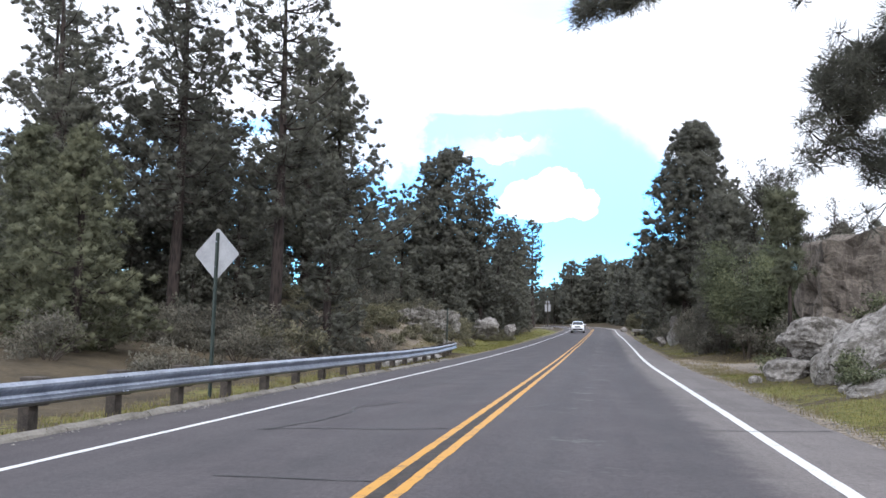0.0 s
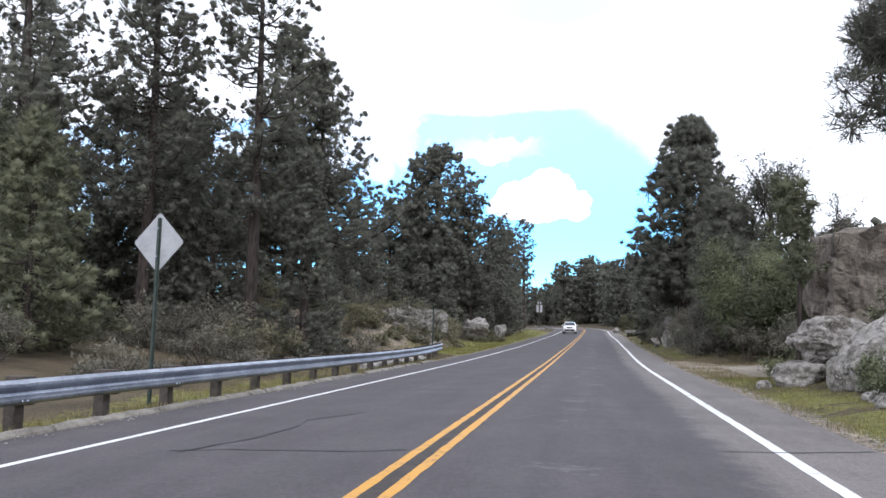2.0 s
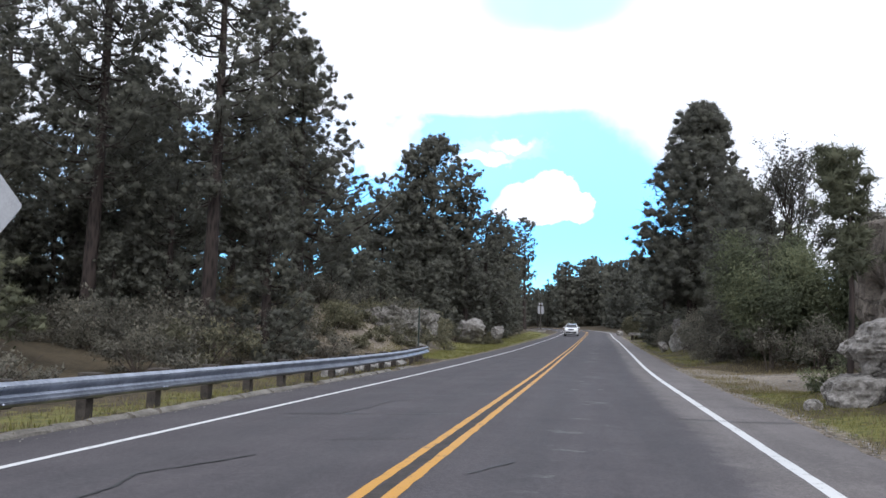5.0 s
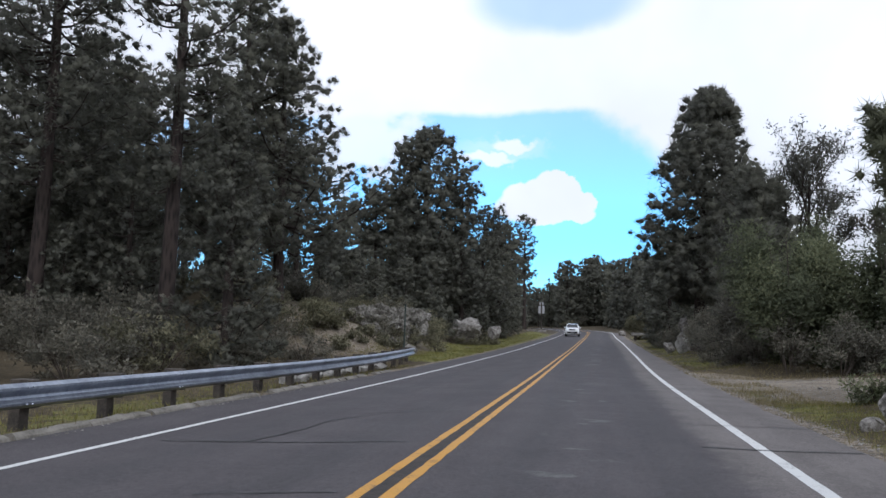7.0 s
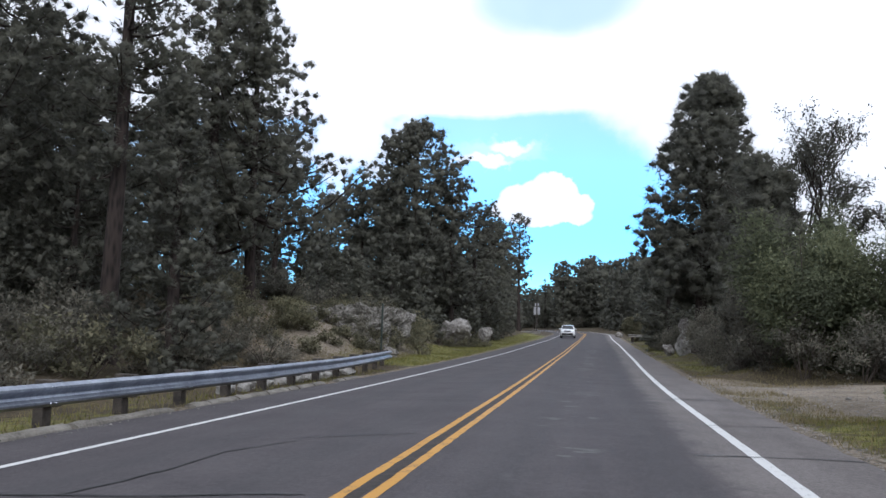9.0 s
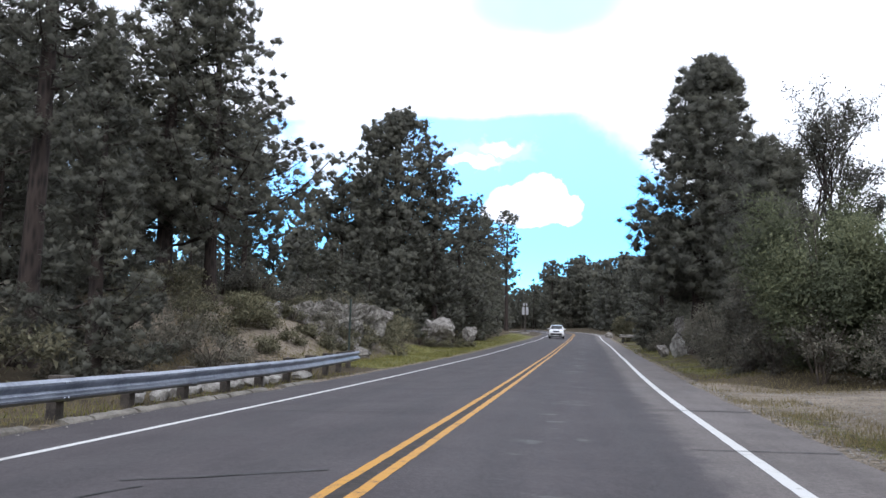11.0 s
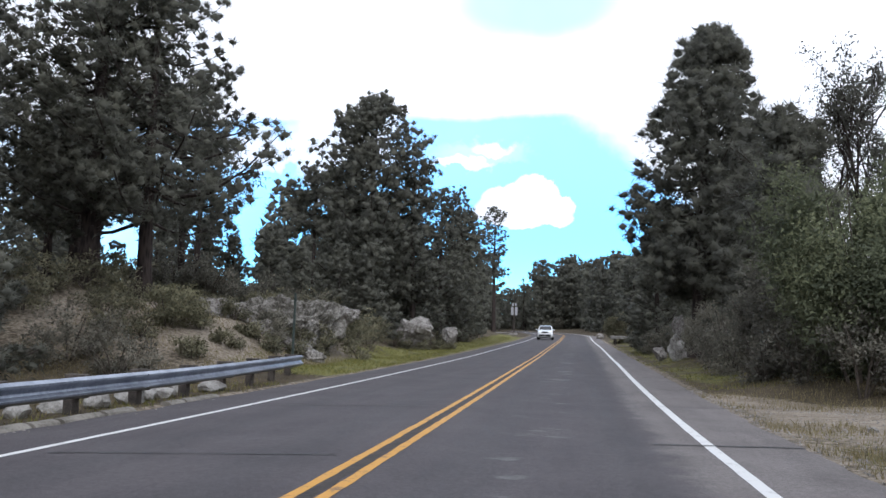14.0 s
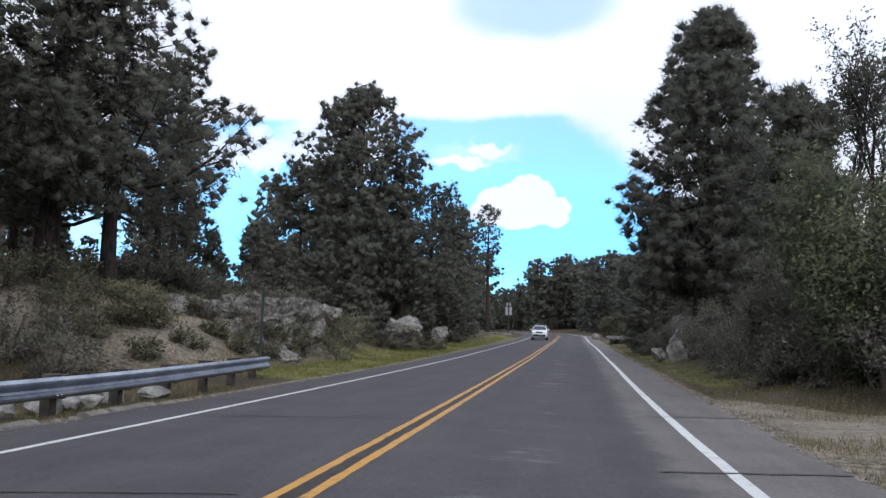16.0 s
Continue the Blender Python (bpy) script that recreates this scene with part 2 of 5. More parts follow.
M_ASPHALT = asphalt()
M_WHITE = paint("white_road_paint", (0.60, 0.60, 0.585), (0.27, 0.268, 0.26), 0.53)
M_YELLOW = paint("yellow_road_paint", (0.50, 0.25, 0.028), (0.15, 0.085, 0.04), 0.52)
M_TAR = mottled("black_crack_sealant", (0.018, 0.018, 0.019), (0.04, 0.04, 0.04), 6.0, 0.6)
M_CONCRETE = mottled("weathered_concrete", (0.10, 0.09, 0.075), (0.24, 0.222, 0.19), 2.5, 0.9)
M_RUBBLE = mottled("pale_rubble", (0.16, 0.15, 0.135), (0.42, 0.405, 0.375), 3.0, 0.9)
M_SOIL = soil()
M_ROCK = granite("grey_granite", (0.125, 0.115, 0.102), (0.37, 0.348, 0.318), (0.105, 0.093, 0.075))
M_OUTCROP = granite("weathered_granite", (0.085, 0.078, 0.064), (0.34, 0.322, 0.288), (0.075, 0.068, 0.052))
M_CLIFF = granite("brown_rock", (0.100, 0.084, 0.069), (0.215, 0.185, 0.152), (0.070, 0.058, 0.048), 0.25)
M_BARK = bark_mat("pine_bark", (0.020, 0.017, 0.016), (0.058, 0.045, 0.039))
M_TWIG = mottled("grey_brown_twigs", (0.045, 0.036, 0.030), (0.11, 0.088, 0.070), 5.0)
M_NEEDLE = foliage("pine_needles", (0.101, 0.102, 0.084), (0.192, 0.189, 0.142), 0.4)
M_NEEDLE_PALE = foliage("young_pine_needles", (0.105, 0.112, 0.072), (0.215, 0.218, 0.130), 0.4)
M_LEAF = foliage("oak_leaves", (0.086, 0.099, 0.060), (0.236, 0.254, 0.140))
M_SHRUB = foliage("grey_green_shrub_leaves", (0.115, 0.110, 0.070), (0.280, 0.262, 0.165))
M_OLIVE = foliage("olive_bush_leaves", (0.140, 0.135, 0.082), (0.310, 0.292, 0.175))
M_DARKSHRUB = foliage("dark_shrub_leaves", (0.112, 0.106, 0.086), (0.255, 0.238, 0.182))
M_GRASS = foliage("roadside_grass", (0.080, 0.088, 0.026), (0.255, 0.238, 0.072), 0.3)
M_DRYGRASS = foliage("dry_grass", (0.12, 0.10, 0.05), (0.30, 0.25, 0.13), 0.3)
M_STEEL = mottled("galvanised_steel", (0.20, 0.225, 0.275), (0.38, 0.41, 0.475), 1.6, 0.36, 0.85, 0.08, 0.004)
M_OLDRAIL = mottled("dull_weathered_rail", (0.22, 0.205, 0.185), (0.42, 0.40, 0.37), 1.6, 0.7, 0.15, 0.08, 0.004)
M_ALU = mottled("bare_aluminium_sheet", (0.33, 0.335, 0.345), (0.44, 0.445, 0.455), 3.0, 0.55, 0.55, 0.04, 0.002)
M_GREENPOST = mottled("dark_green_steel_post", (0.030, 0.045, 0.040), (0.06, 0.075, 0.065), 8.0, 0.6, 0.3)
M_WOOD = mottled("weathered_timber", (0.032, 0.027, 0.023), (0.095, 0.080, 0.066), 5.0)

# ---- helpers for meshes ----


def link(name, me, material, parent=None, label=""):
    ob = new(name, me)
    if material:
        me.materials.append(material)
    if parent is not None:
        ob.parent = parent
    if label:
        ob["label"] = label
    return ob


def part(name, bm, material, parent=None, label="", smooth=False):
    me = bpy.data.meshes.new(name)
    bm.normal_update()
    if smooth:
        for f in bm.faces:
            f.smooth = True
    bm.to_mesh(me)
    bm.free()
    return link(name, me, material, parent, label)


def raw(name, verts, faces, material, parent=None, label="", tone=None, smooth=False, normals=None):
    me = bpy.data.meshes.new(name)
    me.from_pydata(verts, [], faces)
    if tone is not None:
        me.attributes.new("tone", "FLOAT", "POINT").data.foreach_set("value", np.asarray(tone, dtype=np.float32))
    if smooth:
        me.polygons.foreach_set("use_smooth", [True] * len(me.polygons))
    me.update()
    if normals is not None:
        me.polygons.foreach_set("use_smooth", [True] * len(me.polygons))
        me.normals_split_custom_set_from_vertices(normals)
    return link(name, me, material, parent, label)


def empty(name, m, label, category, group=""):
    ob = new(name)
    ob.matrix_basis = m
    return tagged(ob, label, category, group)


def box(bm, cx, cy, cz, sx, sy, sz, bevel=0.0, m=None):
    made = bmesh.ops.create_cube(bm, size=1.0)["verts"]
    for p in made:
        p.co = Vector((p.co.x * sx + cx, p.co.y * sy + cy, p.co.z * sz + cz))
    if bevel:
        edges = {e for p in made for e in p.link_edges}
        got = bmesh.ops.bevel(bm, geom=list(edges), offset=bevel, segments=2, affect="EDGES", profile=0.5)
        made = got["verts"]
    if m is not None:
        bmesh.ops.transform(bm, matrix=m, verts=list({p for p in made if p.is_valid}))
    return made


def tube(points, radii, sides, verts, faces):
    """Adds a tapered tube along points to the lists."""
    start = len(verts)
    n = len(points)
    for i, p in enumerate(points):
        a = points[max(i - 1, 0)]
        b = points[min(i + 1, n - 1)]
        d = np.subtract(b, a)
        d = d / (np.linalg.norm(d) + 1e-9)
        side = np.cross(d, (0.0, 0.0, 1.0) if abs(d[2]) < 0.9 else (1.0, 0.0, 0.0))
        side = side / (np.linalg.norm(side) + 1e-9)
        up = np.cross(side, d)
        for k in range(sides):
            ang = 2 * math.pi * k / sides
            verts.append(tuple(np.asarray(p) + radii[i] * (math.cos(ang) * side + math.sin(ang) * up)))
    for i in range(n - 1):
        for k in range(sides):
            a, b = start + i * sides + k, start + i * sides + (k + 1) % sides
            faces.append((a, b, b + sides, a + sides))
    faces.append(tuple(start + (n - 1) * sides + k for k in range(sides)))


def smooth01(x, a, b):
    t = np.clip((np.asarray(x, dtype=float) - a) / (b - a), 0, 1)
    return t * t * (3 - 2 * t)


# ---- the road's line ----
STEP = 1.0
STATIONS = np.arange(-60, 241, STEP)


def heading(s):
    return 0.009 * float(smooth01(s, 42, 62)) - max(0.0, min(s, 232) - 140) / 130.0


LINE = []
px, py = 0.0, -60.0
for s_ in STATIONS:
    LINE.append((px, py))
    px += STEP * math.sin(heading(s_ + 0.5))
    py += STEP * math.cos(heading(s_ + 0.5))
LINE = np.array(LINE)


def rise(y):
    """Height of the road's crown: level, then climbing gently from about 25 m on, steeper past 110 m, and flat again past 185 m."""
    y = np.asarray(y, dtype=float)
    t = np.clip(y, 25, 65) - 25
    z = 0.0115 * t * t / 80
    return z + 0.0155 * (np.clip(y, 65, 110) - 65) + 0.022 * (np.clip(y, 110, 185) - 110)


def widen(s):
    """How far the right half of the road spreads beyond its usual width."""
    return 0.38 * smooth01(s, 29, 62) * (1 - 0.7 * smooth01(s, 85, 125))


def road_point(s, off, lift=0.0):
    i = min(max((s + 60) / STEP, 0), len(LINE) - 1.001)
    k = int(i)
    p = LINE[k] + (i - k) * (LINE[k + 1] - LINE[k])
    h = heading(s)
    out = off + float(widen(s)) * min(max((off - 1.2) / 2.4, 0.0), 1.0)
    x, y = p[0] + out * math.cos(h), p[1] - out * math.sin(h)
    return (x, y, float(rise(p[1])) - 0.0185 * abs(off) + lift)


def offset_of(x, y):
    """Signed distance from the road's line, for arrays."""
    x, y = np.asarray(x, dtype=float), np.asarray(y, dtype=float)
    best = np.full(x.shape, 1e9)
    sign = np.ones(x.shape)
    for k in range(0, len(LINE) - 2, 2):
        dx, dy = x - LINE[k][0], y - LINE[k][1]
        d = np.hypot(dx, dy)
        t = LINE[k + 2] - LINE[k]
        near = d < best
        sign = np.where(near, np.sign(dx * t[1] - dy * t[0] + 1e-9), sign)
        best = np.where(near, d, best)
    return np.where(y < 120, x - 0.009 * np.clip(y - 52, 0, 80), best * sign)


def wobble(x, y, scale, seed):
    """Smooth rolling unevenness out of a few waves, for arrays."""
    r = np.random.RandomState(seed)
    z = 0
    for k in range(7):
        a = r.uniform(0, 6.28)
        w = (1 + 0.6 * k) / scale
        z = z + np.sin((x * math.cos(a) + y * math.sin(a)) * w + r.uniform(0, 6.28)) / (1 + 0.6 * k)
    return z / 2.5


def lay(x, y):
    """Height of the ground."""
    x, y = np.asarray(x, dtype=float), np.asarray(y, dtype=float)
    off = offset_of(x, y)
    off = off - widen(y) * np.clip((off - 1.2) / 2.4, 0, 1)
    base = rise(y) - 0.0185 * 4.8
    dl = np.clip(-off - 4.7, 0, None)
    low = -0.10 * smooth01(dl, 0.2, 2.0) + 0.9 * smooth01(dl, 5, 18) + 1.6 * smooth01(dl, 15, 45)
    bank = 0.10 * smooth01(dl, 0.5, 2.0) + 1.55 * smooth01(dl, 2.2, 6.0) + 1.5 * smooth01(dl, 6, 14) + 1.2 * smooth01(dl, 15, 45)
    verge = 0.15 * smooth01(dl, 0.5, 3.5) + 0.9 * smooth01(dl, 3.5, 9) + 1.2 * smooth01(dl, 10, 40)
    k1 = smooth01(y, 38.5, 47)
    k2 = smooth01(y, 61, 71)
    left = low * (1 - k1) + (bank * (1 - k2) + verge * k2) * k1
    dr = np.clip(off - 4.8, 0, None)
    rocky = 0.05 * smooth01(dr, 0.2, 1.0) + 1.3 * smooth01(dr, 1.6, 4.4) + 2.2 * smooth01(dr, 3.5, 10) + 2.0 * smooth01(dr, 10, 40)
    pull = -0.03 * smooth01(dr, 0.2, 1.0) + 0.5 * smooth01(dr, 7.5, 13) + 2.0 * smooth01(dr, 12, 40)
    woods = 0.05 * smooth01(dr, 0.3, 1.0) + 0.45 * smooth01(dr, 0.8, 4.0) + 2.0 * smooth01(dr, 6, 40)
    q1 = smooth01(y, 24.5, 28)
    q2 = smooth01(y, 38.5, 42.5)
    right = rocky * (1 - q1) + (pull * (1 - q2) + woods * q2) * q1
    z = base + np.where(off < 0, left, right)
    away = smooth01(np.abs(off), 5.0, 8.0)
    z = z + away * (0.16 * wobble(x, y, 3.0, 3) + 0.3 * wobble(x, y, 14.0, 5)) + 0.02 * smooth01(np.abs(off), 4.8, 5.4) * wobble(x, y, 0.7, 8)
    z = z + 3.0 * smooth01(y, 170, 250) * smooth01(np.abs(off), 9, 40)
    return np.where((off > -4.86) & (off < 4.72), base - 0.07, z)


def lay1(x, y):
    return float(lay(np.array([x]), np.array([y]))[0])


def masks(x, y):
    off = offset_of(x, y)
    off = off - widen(y) * np.clip((off - 1.2) / 2.4, 0, 1)
    n1, n2 = wobble(x, y, 1.6, 21), wobble(x, y, 0.8, 22)
    left_green = smooth01(y, 41.5, 45) * (1 - smooth01(y, 124, 140)) * smooth01(-off, 4.7, 5.2) * (1 - smooth01(-off, 7.6, 9.5))
    right_green = (1 - smooth01(y, 25, 28)) * smooth01(off, 4.9, 5.2) * (1 - smooth01(off, 6.4, 7.2)) * (1 - 0.95 * np.exp(-(((x - 5.6) / 0.6) ** 2 + ((y - 22.2) / 1.3) ** 2)))
    far_right = smooth01(y, 42, 46) * smooth01(off, 5.1, 5.5) * (1 - smooth01(off, 6.4, 8.0)) * (1 - smooth01(y, 120, 135))
    tuft = np.maximum(np.exp(-(((x - 6.4) / 1.1) ** 2 + ((y - 26.6) / 1.3) ** 2)), 0.8 * np.exp(-(((x - 5.5) / 0.6) ** 2 + ((y - 29.5) / 3.6) ** 2)))
    left_near = 0.7 * (1 - 0.75 * smooth01(y, 22, 29)) * (1 - smooth01(y, 38, 43)) * smooth01(-off, 5.0, 5.4) * (1 - smooth01(-off, 6.8, 9.0))
    green = np.clip(np.maximum.reduce([left_near, left_green, right_green * (0.85 + 0.4 * n2), far_right * 0.7, tuft]) * (0.72 + 0.3 * n1 + 0.2 * n2), 0, 1)
    pull = smooth01(y, 25.0, 28.5) * (1 - smooth01(y + 0.9 * (off - 5), 40.5, 42.0)) * smooth01(off, 4.9, 5.5) * (1 - smooth01(off, 12, 15))
    edge = 0.55 * smooth01(np.abs(off), 4.5, 4.7) * (1 - smooth01(np.abs(off), 5.1, 5.5))
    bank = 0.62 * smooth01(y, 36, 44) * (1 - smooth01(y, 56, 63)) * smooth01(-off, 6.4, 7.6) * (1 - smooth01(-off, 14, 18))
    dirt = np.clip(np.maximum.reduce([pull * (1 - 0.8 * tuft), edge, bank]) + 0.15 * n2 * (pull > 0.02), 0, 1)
    return green, dirt


# ---- ground, road, markings ----
gx = np.unique(np.concatenate([np.linspace(-1500, -120, 8), np.linspace(-120, -40, 17), np.arange(-40, -14, 1.0), np.arange(-14, 16, 0.33), np.arange(16, 40, 1.0), np.linspace(40, 120, 17), np.linspace(120, 1500, 8)]))
gy = np.unique(np.concatenate([np.linspace(-800, -40, 8), np.arange(-40, 2, 2.0), np.arange(2, 62, 0.4), np.arange(62, 130, 1.5), np.arange(130, 260, 4.0), np.linspace(260, 3000, 12)]))
GX, GY = np.meshgrid(gx, gy)
GZ = lay(GX, GY)
nx, ny = len(gx), len(gy)
idx = np.arange(nx * ny).reshape(ny, nx)
quads = np.stack([idx[:-1, :-1], idx[:-1, 1:], idx[1:, 1:], idx[1:, :-1]], -1).reshape(-1, 4)
ground = raw("ground", np.stack([GX, GY, GZ], -1).reshape(-1, 3).tolist(), quads.tolist(), M_SOIL, smooth=True)
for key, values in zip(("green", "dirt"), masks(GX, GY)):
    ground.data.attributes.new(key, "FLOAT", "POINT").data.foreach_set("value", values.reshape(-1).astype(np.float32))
tagged(ground, "forest floor of pine litter, verge grass and bare dirt", "ground", kind="structure")


def ribbon(name, stations, offsets, lift, material, parent=None, label="", jag=0.0, seed=1):
    """A strip along the road, with its lane coordinates as UVs."""
    r = random.Random(seed)
    verts, faces, uv = [], [], []
    w = len(offsets)
    for s in stations:
        for k, o in enumerate(offsets):
            if jag and k in (0, w - 1):
                o = o + r.uniform(-jag, jag)
            verts.append(road_point(s, o, lift))
            uv.append((o, s))
    for i in range(len(stations) - 1):
        for k in range(w - 1):
            a = i * w + k
            faces.append((a, a + 1, a + w + 1, a + w))
    ob = raw(name, verts, faces, material, parent, label)
    layer = ob.data.uv_layers.new(name="lane")
    for loop in ob.data.loops:
        layer.data[loop.index].uv = uv[loop.vertex_index]
    return ob


road_stations = np.concatenate([np.arange(-55, 60, 0.5), np.arange(60, 232, 1.5)])
road = ribbon("road", road_stations, [-4.86, -4.4, -3.6, -2.4, -1.2, 0.0, 1.2, 2.4, 3.6, 4.3, 4.8], 0.0, M_ASPHALT, None, "", 0.06, 4)
tagged(road, "worn grey asphalt two-lane road with sealed cracks", "road", kind="structure")
M_SEAM = mottled("dark_seam", (0.016, 0.013, 0.012), (0.045, 0.036, 0.030), 3.0, 0.8, fine_scale=14.0)
fine_stations = np.concatenate([np.arange(-50, 50, 0.25), np.arange(50, 228, 1.0)])
for o, wid, mat, label, seed in ((-3.6, 0.11, M_WHITE, "white edge line", 1), (3.6, 0.145, M_WHITE, "white edge line", 2), (-0.122, 0.10, M_YELLOW, "yellow centre line", 3), (0.122, 0.10, M_YELLOW, "yellow centre line", 4)):
    ribbon("edge_line" if mat is M_WHITE else "centre_line", fine_stations, [o - wid / 2, o + wid / 2], 0.004, mat, road, label, 0.005 if mat is M_WHITE else 0.007, seed)

ribbon("centre_seam", fine_stations, [-0.075, 0.06], 0.003, M_SEAM, road, "dark worn seam between the yellow lines", 0.022, 9)


def crack(points, wid, seed, name="crack_seal"):
    """A sealed crack: a thin uneven band laid along points given as (offset, station)."""
    r = random.Random(seed)
    pts = []
    for (o1, s1), (o2, s2) in zip(points[:-1], points[1:]):
        n = max(2, int(math.hypot(o2 - o1, s2 - s1) / 0.12))
        pts += [(o1 + (o2 - o1) * k / n, s1 + (s2 - s1) * k / n) for k in range(n)]
    pts.append(points[-1])
    verts, faces = [], []
    drift = 0.0
    for i, (o, s) in enumerate(pts):
        a, b = pts[max(i - 1, 0)], pts[min(i + 1, len(pts) - 1)]
        d = Vector((b[0] - a[0], b[1] - a[1])).normalized()
        drift = 0.85 * drift + r.uniform(-0.018, 0.018)
        h = wid * r.uniform(0.55, 1.25) / 2
        for side in (-1, 1):
            verts.append(road_point(s + d.x * (drift + side * h), o - d.y * (drift + side * h), 0.007))
    for i in range(len(pts) - 1):
        faces.append((2 * i, 2 * i + 1, 2 * i + 3, 2 * i + 2))
    return raw(name, verts, faces, M_TAR, road)


CRACKS = [
    ([(-2.6, 8.9), (-2.0, 9.08), (-0.86, 9.06), (-0.2, 9.3)], 0.04), ([(-2.5, 8.8), (-2.16, 9.86), (-2.1, 11.3), (-2.28, 11.9), (-1.7, 13.2)], 0.04),
    ([(2.9, 10.4), (3.5, 10.55), (4.1, 10.8), (4.7, 11.1)], 0.05), ([(2.9, 18.9), (3.8, 18.95), (4.78, 19.2)], 0.06),
    ([(-1.35, 14.5), (-0.3, 14.8)], 0.03), ([(-3.2, 17.4), (-1.7, 17.55), (-0.4, 17.85)], 0.05),
    ([(-2.2, 17.5), (-2.0, 18.77), (-2.05, 19.93), (-1.6, 21.0)], 0.04), ([(-1.9, 21.2), (-0.4, 22.0)], 0.04),
    ([(2.9, 21.4), (4.2, 21.75), (4.8, 21.75)], 0.05), ([(3.0, 24.9), (4.75, 25.3)], 0.04), ([(2.9, 30.2), (3.8, 30.45), (4.8, 30.7)], 0.07),
    ([(3.0, 35.9), (3.9, 36.3), (4.8, 36.6)], 0.06), ([(2.9, 41.3), (4.8, 41.8)], 0.06), ([(-3.3, 27.5), (-0.4, 27.9)], 0.04),
    ([(-3.4, 33.6), (-0.5, 34.0)], 0.05), ([(-3.4, 42.4), (-0.5, 42.8)], 0.05), ([(-1.6, 5.6), (-0.2, 5.55)], 0.03), ([(0.5, 12.6), (0.9, 13.4)], 0.03),
]
for k, (points, wid) in enumerate(CRACKS):
    crack(points, wid, 40 + k)

# ---- kerb of broken concrete pieces below the guard rail ----
kerb = empty("kerb", pose(0, 0, 0), "low broken concrete kerb along the shoulder", "kerb")
kerb["kind"] = "structure"
r = random.Random(11)
y = -6.0
while y < 35:
    length = r.uniform(1.6, 2.6) if y < 13 else r.uniform(0.5, 1.5)
    bm = bmesh.new()
    n = max(3, int(length / 0.2))
    prof = [(-0.12, -0.12), (-0.10, 0.03), (-0.05, 0.055), (0.04, 0.05), (0.10, 0.015), (0.16, -0.12)]
    rings = []
    for i in range(n + 1):
        t = i / n
        end = 0.03 if i in (0, n) else 0.0
        rings.append([bm.verts.new((-5.0 + a + r.uniform(-0.012, 0.012), y + length * t, b * (1 - end * 8 * (b > 0) * 0.3) + float(rise(y)) - 0.085 + r.uniform(-0.012, 0.012))) for a, b in prof])
    for ra, rb in zip(rings[:-1], rings[1:]):
        for k in range(len(prof) - 1):
            bm.faces.new((ra[k], ra[k + 1], rb[k + 1], rb[k]))
    bm.faces.new(rings[0][::-1])
    bm.faces.new(rings[-1])
    if r.random() < (1.0 if y < 22 else 0.88):
        part("kerb_piece", bm, M_CONCRETE, kerb)
    else:
        bm.free()
    y += length + (0.02 if y < 13 else r.uniform(0.02, 0.16))


